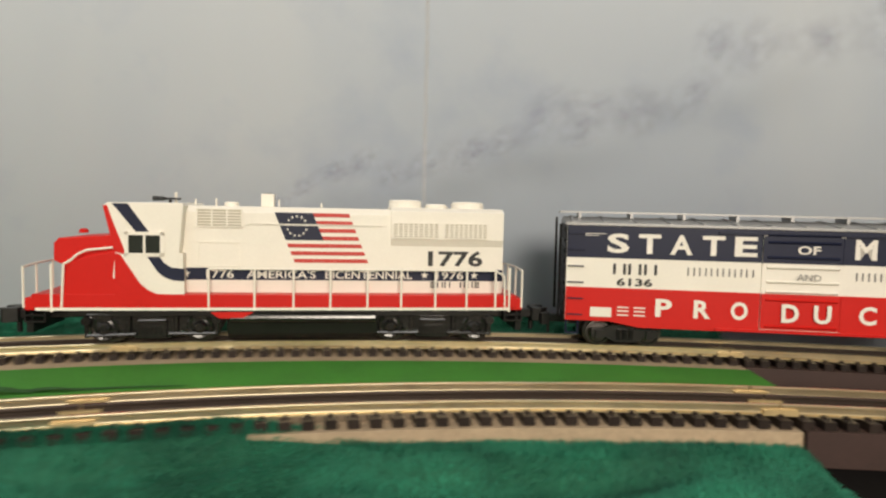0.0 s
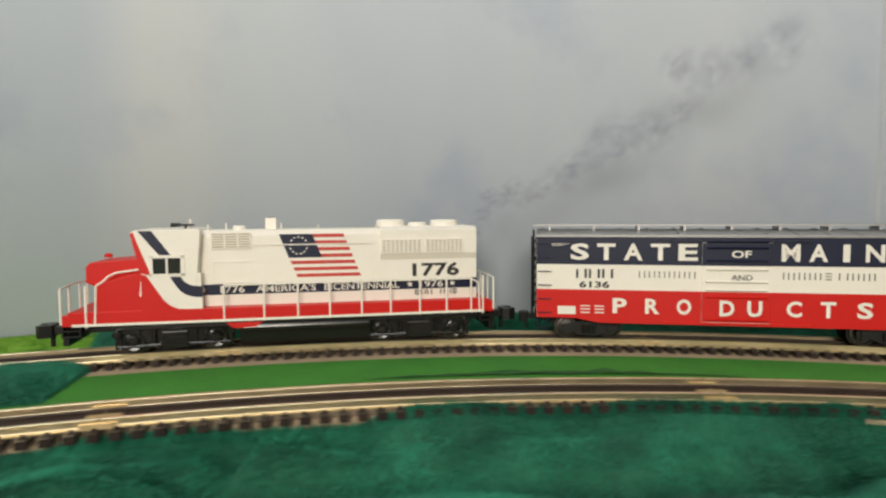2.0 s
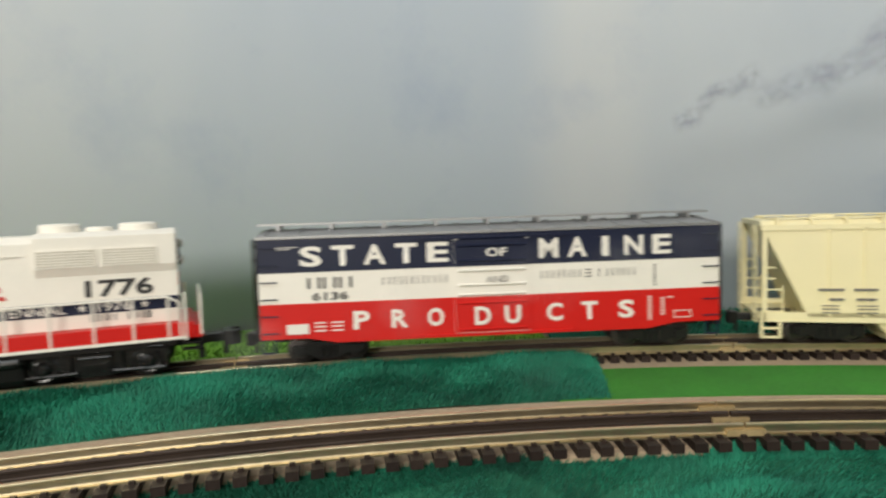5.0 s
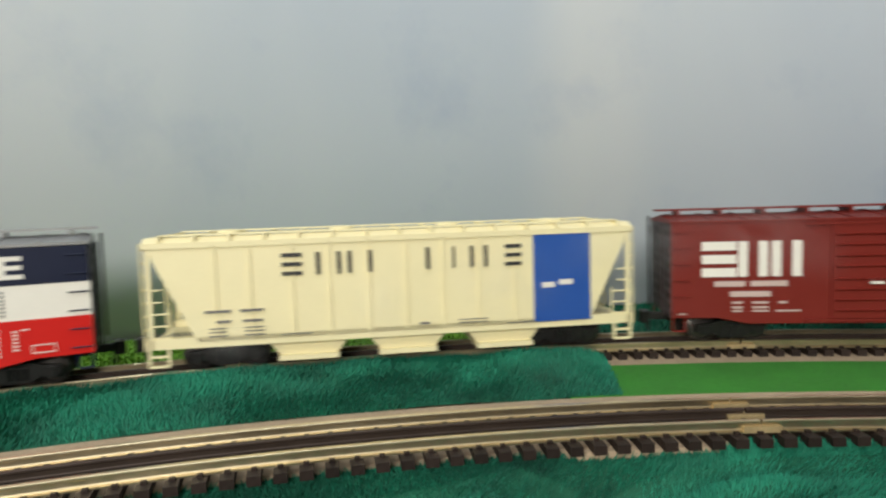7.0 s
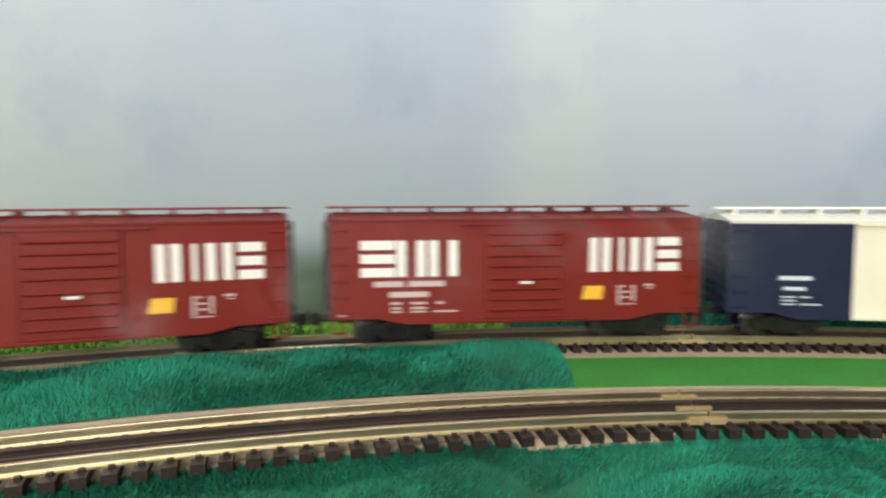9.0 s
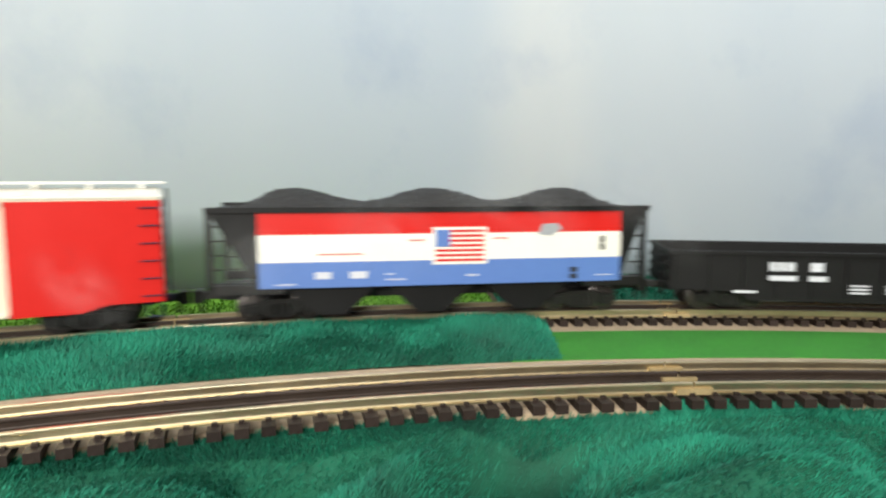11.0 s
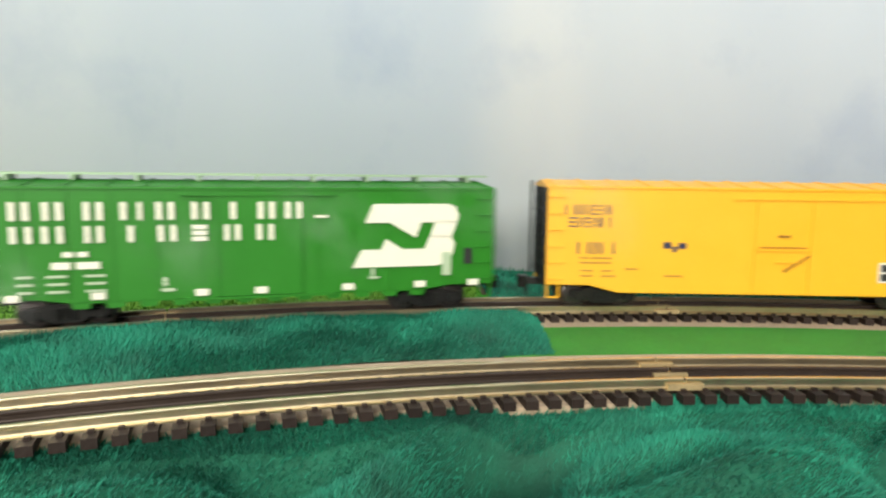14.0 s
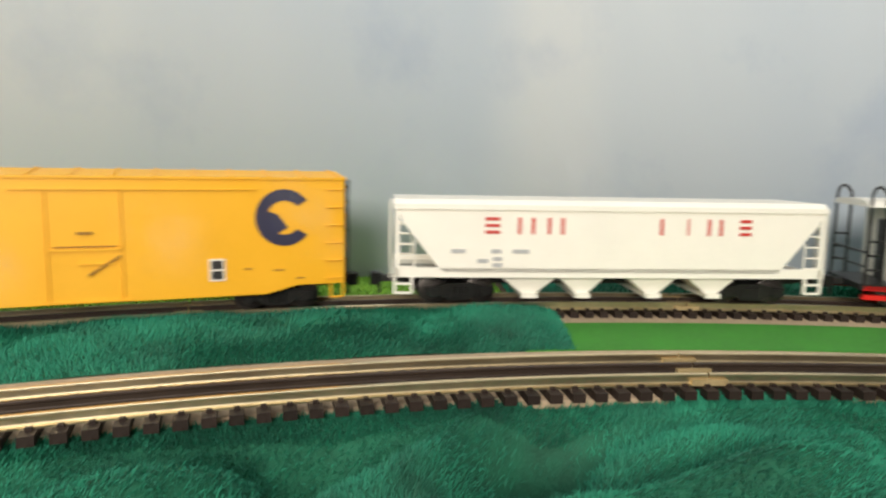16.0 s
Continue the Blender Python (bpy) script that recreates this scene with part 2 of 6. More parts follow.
def sky_material():
    m = bpy.data.materials.new("painted_sky")
    m.use_nodes = True
    nt = m.node_tree
    b = nt.nodes["Principled BSDF"]
    b.inputs["Roughness"].default_value = 0.75
    tc = nt.nodes.new("ShaderNodeTexCoord")
    mp = nt.nodes.new("ShaderNodeMapping")
    mp.inputs["Scale"].default_value = (1.0, 1.0, 1.0)
    n1 = nt.nodes.new("ShaderNodeTexNoise")
    n1.inputs["Scale"].default_value, n1.inputs["Detail"].default_value = 3.4, 3
    n1.inputs["Distortion"].default_value = 0.6
    n2 = nt.nodes.new("ShaderNodeTexNoise")
    n2.inputs["Scale"].default_value, n2.inputs["Detail"].default_value = 8.0, 6
    n2.inputs["Roughness"].default_value = 0.6
    mp2 = nt.nodes.new("ShaderNodeMapping")
    mp2.inputs["Scale"].default_value = (1.0, 1.0, 0.30)
    r1 = nt.nodes.new("ShaderNodeValToRGB")
    r1.color_ramp.elements[0].position, r1.color_ramp.elements[0].color = 0.34, (0.500, 0.566, 0.648, 1)
    r1.color_ramp.elements[1].position, r1.color_ramp.elements[1].color = 0.68, (0.590, 0.638, 0.684, 1)
    r2 = nt.nodes.new("ShaderNodeValToRGB")
    r2.color_ramp.elements[0].position, r2.color_ramp.elements[0].color = 0.53, (1, 1, 1, 1)
    r2.color_ramp.elements[1].position, r2.color_ramp.elements[1].color = 0.72, (0.86, 0.885, 0.945, 1)
    # pale upright bands, light on the bend painted in: degrees round the curve, whiteness
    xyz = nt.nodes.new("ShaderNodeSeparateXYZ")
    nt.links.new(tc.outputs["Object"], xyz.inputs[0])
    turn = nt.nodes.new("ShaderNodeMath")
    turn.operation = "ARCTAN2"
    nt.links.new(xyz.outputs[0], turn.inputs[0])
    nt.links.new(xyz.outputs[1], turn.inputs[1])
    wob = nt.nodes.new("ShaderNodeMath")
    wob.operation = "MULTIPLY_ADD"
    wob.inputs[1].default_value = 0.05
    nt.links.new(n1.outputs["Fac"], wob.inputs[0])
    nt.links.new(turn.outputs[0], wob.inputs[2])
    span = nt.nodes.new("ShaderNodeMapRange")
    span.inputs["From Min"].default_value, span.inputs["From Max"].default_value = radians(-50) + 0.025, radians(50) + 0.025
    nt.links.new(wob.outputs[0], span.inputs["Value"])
    bend_light = nt.nodes.new("ShaderNodeValToRGB")
    cr = bend_light.color_ramp
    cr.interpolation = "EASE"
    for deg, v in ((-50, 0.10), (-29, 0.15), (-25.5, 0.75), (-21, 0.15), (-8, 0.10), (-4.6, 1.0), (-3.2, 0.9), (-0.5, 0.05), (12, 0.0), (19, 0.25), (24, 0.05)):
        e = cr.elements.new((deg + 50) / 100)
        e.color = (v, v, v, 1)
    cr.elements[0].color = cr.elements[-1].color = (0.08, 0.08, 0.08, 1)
    nt.links.new(span.outputs[0], bend_light.inputs[0])
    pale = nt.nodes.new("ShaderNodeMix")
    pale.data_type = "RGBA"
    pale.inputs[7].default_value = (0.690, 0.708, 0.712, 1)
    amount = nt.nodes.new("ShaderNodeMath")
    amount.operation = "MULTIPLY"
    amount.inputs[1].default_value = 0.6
    nt.links.new(bend_light.outputs[0], amount.inputs[0])
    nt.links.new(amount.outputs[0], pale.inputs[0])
    mix = nt.nodes.new("ShaderNodeMix")
    mix.data_type, mix.blend_type = "RGBA", "MULTIPLY"
    mix.inputs[0].default_value = 1.0
    nt.links.new(tc.outputs["Object"], mp.inputs[0])
    nt.links.new(tc.outputs["Object"], mp2.inputs[0])
    nt.links.new(mp2.outputs[0], n1.inputs["Vector"])
    nt.links.new(mp.outputs[0], n2.inputs["Vector"])
    nt.links.new(n1.outputs["Fac"], r1.inputs[0])
    nt.links.new(n2.outputs["Fac"], r2.inputs[0])
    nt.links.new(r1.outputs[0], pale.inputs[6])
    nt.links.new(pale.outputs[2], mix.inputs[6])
    nt.links.new(r2.outputs[0], mix.inputs[7])
    nt.links.new(mix.outputs[2], b.inputs["Base Color"])
    return m


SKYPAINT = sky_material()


def wall_radius(a):
    """The backdrop bends with the track and comes closer to it towards the table's end."""
    u = min(1.0, max(0.0, (a + 4) / 30))
    return 1.345 - 0.075 * u * u * (3 - 2 * u)


def build_place():
    bm = B()
    prev = None
    for i in range(101):
        a = -100 + 2 * i
        r = wall_radius(a)
        cur = [bm.verts.new(arc_point(q, a, z)) for q, z in ((r, -0.30), (r + 0.02, -0.30), (r + 0.02, 1.30), (r, 1.30))]
        if prev:
            for k in range(4):
                bm.faces.new((prev[k], prev[(k + 1) % 4], cur[(k + 1) % 4], cur[k]))
        else:
            bm.faces.new(cur[::-1])
        prev = cur
    bm.faces.new(prev)
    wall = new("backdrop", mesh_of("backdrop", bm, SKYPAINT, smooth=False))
    for p in wall.data.polygons:
        p.use_smooth = abs(p.normal.z) < 0.5
    tagged(wall, "curved backdrop board painted as a pale cloudy grey-blue sky", "backdrop", kind="structure")
    part("seam", ring_strip(B(), wall_radius(26.3) - 0.0003, wall_radius(26.3) + 0.004, -0.02, 1.2, 26.25, 26.36, 0.05), mat("seam_shadow", (0.42, 0.435, 0.45), 0.85), wall)
    bm = ring_strip(B(), R_NEAR - 0.0188, 1.058, -0.06, TABLE_Z, -100, NEAR_END, 2.0)
    ring_strip(bm, 1.058, 1.262, -0.06, TABLE_Z, -100, FAR_END, 2.0)
    table = new("table", mesh_of("table", bm, CORK))
    tagged(table, "plywood layout table under the tracks", "table", kind="structure")
    back = new("table", mesh_of("table", ring_strip(B(), 1.2622, 1.352, -0.06, TABLE_Z, -100, FAR_END, 2.0), CORK))
    tagged(back, "plywood back strip of the layout table under the backdrop", "table", kind="structure")
    shelf = new("shelf", mesh_of("shelf", ring_strip(B(), 0.45, 0.9875, -0.12, -0.09, -100, NEAR_END - 1.5, 2.0), CORK))
    tagged(shelf, "lower plywood shelf under the plush cloth", "shelf", kind="structure")
    bridge = new("bridge", mesh_of("bridge", ring_strip(B(), R_NEAR - 0.028, R_NEAR + 0.028, -0.022, -0.0042, NEAR_END + 0.1, 259.8, 2.0), BRIDGE))
    tagged(bridge, "dark brown bridge plank carrying the inner track past the table's end", "bridge", kind="structure")
    bridge2 = new("bridge", mesh_of("bridge", ring_strip(B(), R_FAR - 0.030, R_FAR + 0.030, -0.022, -0.0042, FAR_END + 0.1, 259.8, 2.0), BRIDGE))
    tagged(bridge2, "dark brown bridge plank carrying the outer track past the table's end", "bridge", kind="structure")
    bed = new("roadbed", mesh_of("roadbed", ring_strip(B(), R_NEAR - 0.0168, R_NEAR + 0.0550, TABLE_Z, -0.0042, -100, NEAR_END, 1.0), CORK))
    for a0, a1, lip_r in ((-9.0, -5.4, 0.0215), (20.0, NEAR_END - 0.05, 0.0290)):
        lip = new("roadbed_board", mesh_of("roadbed_board", ring_strip(B(), R_NEAR - lip_r, R_NEAR - 0.0170, TABLE_Z - 0.004, -0.0046, a0, a1, 0.5), CORK))
        tagged(lip, "bare beige board edge showing under the inner track", "board", kind="structure")
    tagged(bed, "beige fibre roadbed strip under the inner track", "roadbed", kind="structure")
    bed2 = new("roadbed", mesh_of("roadbed", ring_strip(B(), R_FAR - 0.0420, R_FAR + 0.031, TABLE_Z, -0.0042, -100, FAR_END, 1.0), CORK))
    tagged(bed2, "beige fibre roadbed strip under the outer track", "roadbed", kind="structure")
    felt = new("felt_mat", mesh_of("felt_mat", ring_strip(B(), R_NEAR + 0.0552, R_FAR - 0.0422, TABLE_Z, -0.0036, -8, FAR_END, 1.0), FELT))
    tagged(felt, "flat grass-green felt mat lying between the two tracks", "felt mat", kind="structure")
    # near-black sheet added in place of the unlit space below the bridges
    skirt = new("skirt", mesh_of("skirt", ring_strip(B(), 1.208, 1.2115, -0.998, -0.0225, FAR_END - 0.5, 259.8, 2.0), mat("dark_void", (0.010, 0.009, 0.009), 0.8, vary=0.2, gloss=0.1)))
    tagged(skirt, "added near-black sheet standing in for the dark space below the bridges", "skirt", kind="structure")
    # room
    room = B()
    box(room, -3.0, 3.2, -3.2, -3.1, -1.0, 1.7)
    ob = new("wall_south", mesh_of("wall_south", room, ROOMW))
    tagged(ob, "plain painted room wall", "wall", kind="structure")
    ob = new("wall_east", mesh_of("wall_east", box(B(), 3.2, 3.3, -3.2, 2.2, -1.0, 1.7), ROOMW))
    tagged(ob, "plain painted room wall", "wall", kind="structure")
    ob = new("wall_west", mesh_of("wall_west", box(B(), -3.1, -3.0, -3.2, 2.2, -1.0, 1.7), ROOMW))
    tagged(ob, "plain painted room wall", "wall", kind="structure")
    ob = new("wall_north", mesh_of("wall_north", box(B(), -3.1, 3.3, 2.2, 2.3, -1.0, 1.7), ROOMW))
    tagged(ob, "plain painted room wall", "wall", kind="structure")
    ob = new("floor", mesh_of("floor", box(B(), -3.1, 3.3, -3.2, 2.3, -1.1, -1.0), FLOORM))
    tagged(ob, "dark floor of the room", "floor", kind="structure")
    ob = new("ceiling", mesh_of("ceiling", box(B(), -3.1, 3.3, -3.2, 2.3, 1.7, 1.8), ROOMW))
    tagged(ob, "plain white room ceiling", "ceiling", kind="structure")


build_place()


def rail_profile(r):
    """Foot, filleted web and rounded head of a rail, as (r, z) points."""
    h = RAIL_H
    half = [(0.0024, 0.0), (0.0024, 0.0007), (0.0009, 0.0012), (0.0006, 0.0017), (0.0006, 0.0028), (0.0006, h - 0.0018), (0.0013, h - 0.0013), (0.0013, h - 0.0004), (0.0011, h - 0.0001), (0.0009, h)]
    return [(r + x, z) for x, z in half] + [(r - x, z) for x, z in reversed(half)]


def track(rc, joints, label):
    top = thing("track", label, "railway track", "the two tracks", "structure")
    ends = [-180.0] + joints + [180.0]
    gap = 0.03
    for a, b in zip(ends, ends[1:]):
        for k, dr in enumerate((-GAUGE + 0.0009, 0.0, GAUGE - 0.0009)):
            part("rail", profile_strip(B(), rail_profile(rc + dr), a + gap, b - gap), RAILD if k == 1 else RAIL, top, "blackened centre rail" if k == 1 else "", smooth=False)
    for j in joints:
        for dr in (-GAUGE + 0.0009, 0.0, GAUGE - 0.0009):
            r = rc + dr
            w = math.degrees(0.0088 / r)
            part("rail_joiner", ring_strip(B(), r - 0.0030, r + 0.0030, 0.0003, 0.0030, j - w, j + w, w / 3), BRASS, top)
    # ties with their moulded spike heads
    bm = B()
    box(bm, -0.0029, 0.0029, -0.0265, 0.0265, -0.0042, 0.0)
    for y in (-GAUGE + 0.0009, 0.0, GAUGE - 0.0009):
        for s in (-1, 1):
            box(bm, -0.0012, 0.0012, y + s * 0.0034 - 0.0011, y + s * 0.0034 + 0.0011, -0.0001, 0.0013)
    me = mesh_of("tie", bm, TIE)
    pitch = math.degrees(0.0109 / rc)
    far = B()
    i0, i1 = int(-50 / pitch), int(62 / pitch)
    for i in range(int(-179.8 / pitch), int(179.8 / pitch)):
        a = i * pitch + 0.12
        p = arc_point(rc, a)
        m = pose(p.x, p.y, 0, 0, 0, -a)
        if i0 < i < i1:
            part("tie", me, TIE, top, m=m)
        else:
            v0 = len(far.verts)
            far.from_mesh(me)
            far.verts.ensure_lookup_table()
            for v in far.verts[v0:]:
                v.co = m @ v.co
    part("far_ties", far, TIE, top).update_tag()
    return top


near_track = track(R_NEAR, [-24.0, -4.07, 15.73, 35.04], "inner curved model railway track, nickel rails on brown ties")
far_track = track(R_FAR, [-18.0, -1.02, 15.71, 36.57], "outer curved model railway track, nickel rails on brown ties")

# ---- rolling stock ----
CARS = []          # thing, degrees of its middle behind the first boxcar's front, half wheelbase
CACHE = {}


def wheelset_mesh(r):
    if ("w", r) in CACHE:
        return CACHE["w", r]
    bm = B()
    for s in (-1, 1):
        y = s * 0.0155
        lathe(bm, [(0.003, y - s * 0.0026), (r * 0.45, y - s * 0.002), (r * 0.8, y - s * 0.0026), (r + 0.0012, y - s * 0.0024), (r + 0.0012, y - s * 0.0014), (r, y - s * 0.001),
                   (r * 0.985, y + s * 0.0022), (r * 0.82, y + s * 0.0024), (r * 0.75, y + s * 0.0012), (r * 0.4, y + s * 0.0014), (r * 0.3, y + s * 0.0026), (0.0015, y + s * 0.003)], (0, 0, 0), "y", 24)
    lathe(bm, [(0.0016, -0.020), (0.0016, 0.020)], (0, 0, 0), "y", 8)
    CACHE["w", r] = mesh_of("wheelset", bm, STEEL)
    return CACHE["w", r]


WHEELS = []


def truck(parent, x, turn, wheelbase=0.0350, r=0.0090, heavy=False, material=None):
    """A four-wheeled truck: two side frames, a bolster and two wheelsets."""
    material = material or BLACK
    key = ("truck", wheelbase, r, heavy, material.name)
    h = wheelbase / 2
    if key not in CACHE:
        frames = []
        for s in (-1, 1):
            bm = B()
            y0, y1 = (s * 0.0195, s * 0.0235) if s > 0 else (s * 0.0235, s * 0.0195)
            if heavy:
                y0, y1 = (0.0215, 0.0255) if s > 0 else (-0.0255, -0.0215)
                yo = s * 0.0255
                prism(bm, [(-h - 0.013, r + 0.004), (-h - 0.012, r + 0.0085), (-h + 0.007, r + 0.0110), (-0.010, r + 0.0075), (0.010, r + 0.0075), (h - 0.007, r + 0.0110), (h + 0.012, r + 0.0085), (h + 0.013, r + 0.004),
                           (h + 0.008, r - 0.0005), (h - 0.006, r - 0.0005), (0.010, r - 0.0078), (-0.010, r - 0.0078), (-h + 0.006, r - 0.0005), (-h - 0.008, r - 0.0005)], y0, y1)
                for xx in (-h, h):
                    lathe(bm, [(0.0088, yo - s * 0.0012), (0.0088, yo), (0.0078, yo + s * 0.0006), (0.0060, yo + s * 0.0002), (0.0044, yo + s * 0.0006), (0.0040, yo + s * 0.0030), (0.0026, yo + s * 0.0042)], (xx, 0, r - 0.0004), "y", 18)
                    rod(bm, (xx - 0.010, yo + s * 0.001, r + 0.0085), (xx + 0.010, yo + s * 0.001, r + 0.0085), 0.0012)
                    box(bm, xx - 0.0045, xx + 0.0045, min(yo, yo + s * 0.0016), max(yo, yo + s * 0.0016), r + 0.004, r + 0.0105)
                box(bm, -0.0085, 0.0085, min(yo, yo + s * 0.0026), max(yo, yo + s * 0.0026), r - 0.0070, r + 0.0068)
                for k in range(4):
                    box(bm, -0.0052 + k * 0.0030, -0.0036 + k * 0.0030, min(yo + s * 0.0024, yo + s * 0.0036), max(yo + s * 0.0024, yo + s * 0.0036), r - 0.0045, r + 0.0008)
                rod(bm, (-0.0085, yo + s * 0.003, r + 0.0045), (0.0085, yo + s * 0.003, r + 0.0045), 0.0009)
                for g in (-1, 1):
                    rod(bm, (g * (h + 0.010), yo + s * 0.002, r - 0.005), (g * 0.010, yo + s * 0.0026, r - 0.0045), 0.0012)
                    rod(bm, (g * 0.0145, yo + s * 0.001, r - 0.006), (g * 0.0145, yo + s * 0.001, r + 0.008), 0.0017)
                    rod(bm, (g * (h + 0.0105), yo, r + 0.0045), (g * (h + 0.0105), yo + s * 0.0034, r + 0.0045), 0.0030, 10)
                    box(bm, g * (h + 0.0105) - 0.0012, g * (h + 0.0105) + 0.0012, min(yo, yo + s * 0.0015), max(yo, yo + s * 0.0015), r - 0.0065, r + 0.004)
            else:
                prism(bm, [(-h - 0.006, r + 0.0035), (-h + 0.004, r + 0.0045), (-0.008, r + 0.0062), (0.008, r + 0.0062), (h - 0.004, r + 0.0045), (h + 0.006, r + 0.0035), (h + 0.0055, r - 0.002),
                           (h - 0.005, r - 0.0025), (0.007, r - 0.0055), (-0.007, r - 0.0055), (-h + 0.005, r - 0.0025), (-h - 0.0055, r - 0.002)], y0, y1)
                yo = s * 0.0235
                for xx in (-h, h):
                    box(bm, xx - 0.0028, xx + 0.0028, min(yo, yo + s * 0.0018), max(yo, yo + s * 0.0018), r - 0.0028, r + 0.0030)
                for xx in (-0.0042, 0.0, 0.0042):
                    rod(bm, (xx, yo + s * 0.0004, r - 0.0035), (xx, yo + s * 0.0004, r + 0.0035), 0.0016, 8)
            frames.append(mesh_of("side_frame", bm, material))
        CACHE[key] = (mesh_of("truck", box(B(), -0.006, 0.006, -0.020, 0.020, r - 0.002, r + 0.006), material, bevel=0.0006), frames)
    tk = part("truck", CACHE[key][0], material, parent, m=pose(x, 0, 0, 0, 0, turn))
    for me in CACHE[key][1]:
        part("side_frame", me, material, tk)
    for s in (-1, 1):
        w = part("wheelset", wheelset_mesh(r), STEEL, tk, m=pose(s * h, 0, r))
        WHEELS.append((w, s * h, r))
    return tk


def coupler(parent, x, s):
    """A knuckle coupler on its shank; s is -1 at the front, 1 at the rear."""
    key = ("coupler",)
    if key not in CACHE:
        bm = B()
        box(bm, -0.016, 0.003, -0.0028, 0.0028, 0.0125, 0.0175)
        prism(bm, [(0.003, -0.0045), (0.007, -0.0055), (0.0105, -0.0035), (0.0100, -0.0008), (0.0065, -0.0010), (0.0065, 0.0022), (0.0105, 0.0038), (0.0085, 0.0062), (0.003, 0.0045)], 0.0105, 0.0190, "z")
        rod(bm, (0.004, 0.001, 0.004), (0.004, 0.001, 0.012), 0.0012)
        CACHE[key] = mesh_of("coupler", bm, BLACK, bevel=0.0004)
    return part("coupler", CACHE[key], BLACK, parent, m=pose(x, 0, 0, 0, 0, 0 if s > 0 else 180))


def ladder(parent, x, y, z0, z1, width, material, rungs, along="x", stiles=True):
    bm = B()
    dx, dy = (width / 2, 0) if along == "x" else (0, width / 2)
    for i in range(rungs):
        z = z0 + (z1 - z0) * (i + 0.5) / rungs
        rod(bm, (x - dx, y - dy, z), (x + dx, y + dy, z), 0.00055, 5)
    if stiles:
        for s in (-1, 1):
            rod(bm, (x + s * dx, y + s * dy, z0), (x + s * dx, y + s * dy, z1), 0.0006, 5)
    return part("ladder", bm, material, parent)


def on_track(ob, middle, base):
    CARS.append((ob, middle, base))


def truck_turn(base, rc=R_FAR):
    return math.degrees(math.asin(base / rc))


W = 0.067          # width of a car body


def boxcar(label, length, z_sill, z_eave, body, roof, middle, ends=None, door=None, running_board=None, sill_drop=None, group="freight cars of the train", tread=BLACK, panel_ribs=None, hardware=None):
    """A closed freight car: body, roof with ribs, doors, ladders, trucks and couplers. Returns the thing and the y of its side."""
    car = thing("boxcar", label, "boxcar", group)
    h, w = length / 2, W / 2
    d = sill_drop or 0.004
    outline = [(-h, z_sill), (-h + 0.030, z_sill), (-h + 0.050, z_sill - d), (h - 0.050, z_sill - d), (h - 0.030, z_sill), (h, z_sill), (h, z_eave), (-h, z_eave)]
    part("body", prism(B(), outline, -w, w), body, car, bevel=0.0004)
    # ends with pressed ribs
    for s in (-1, 1):
        bm = B()
        x = s * h
        n = 9
        for i in range(n):
            z = z_sill + 0.004 + (z_eave - z_sill - 0.008) * i / (n - 1)
            box(bm, min(x, x + s * 0.0016), max(x, x + s * 0.0016), -w + 0.004, w - 0.004, z - 0.0016, z + 0.0016)
        part("end_ribs", bm, ends or body, car, bevel=0.0006)
        part("end_sheet", box(B(), min(x, x + s * 0.0007), max(x, x + s * 0.0007), -w + 0.0005, w - 0.0005, z_sill, z_eave + 0.001), ends or body, car)
        ladder(car, x + s * 0.004, -w + 0.010, z_sill, z_eave, 0.009, ends or body, 7, "y")
        bm = B()
        rod(bm, (x + s * 0.005, w - 0.012, z_sill), (x + s * 0.005, w - 0.012, z_eave + 0.004), 0.0009)
        lathe(bm, [(0.0045, -0.0005), (0.0045, 0.0005)], (x + s * 0.005, w - 0.012, z_eave - 0.006), "x", 14)
        part("brake_wheel" if s > 0 else "grab_iron", bm, BLACK, car)
        coupler(car, x + s * 0.006, s)
    # roof
    bm = B()
    prism(bm, [(-w - 0.001, z_eave), (w + 0.001, z_eave), (w + 0.001, z_eave + 0.0014), (0, z_eave + 0.0050), (-w - 0.001, z_eave + 0.0014)], -h - 0.001, h + 0.001, "x")
    rf = part("roof", bm, roof, car)
    bm = B()
    n = int(length / 0.021)
    for i in range(n + 1):
        x = -h + 0.004 + (length - 0.008) * i / n
        prism(bm, [(-w - 0.001, z_eave + 0.0012), (-w - 0.001, z_eave + 0.0022), (0, z_eave + 0.0058), (w + 0.001, z_eave + 0.0022), (w + 0.001, z_eave + 0.0012), (0, z_eave + 0.0046)], x - 0.0008, x + 0.0008, "x")
    part("roof_ribs", bm, roof, rf)
    if running_board:
        bm = B()
        for y in (-0.0062, 0.0, 0.0062):
            box(bm, -h - 0.004, h + 0.004, y - 0.0027, y + 0.0027, z_eave + 0.0078, z_eave + 0.0090)
        for i in range(9):
            x = -h + 0.01 + (length - 0.02) * i / 8
            box(bm, x - 0.001, x + 0.001, -0.009, 0.009, z_eave + 0.0042, z_eave + 0.0079)
        part("running_board", bm, running_board, car)
    # side ladders and steps
    for s in (-1, 1):
        for y in (-w, w):
            bm = B()
            for i in range(6):
                z = z_sill + 0.004 + (z_eave - z_sill - 0.01) * i / 5
                x0 = s * (h - 0.0015)
                x1 = s * (h - 0.0115)
                yy = y + (0.0012 if y > 0 else -0.0012)
                path_rod(bm, [(x0, y, z), (x0, yy, z), (x1, yy, z), (x1, y, z)], 0.0005, 5)
            part("grab_iron", bm, hardware or body, car)
            bm = B()
            yy = y * 0.985
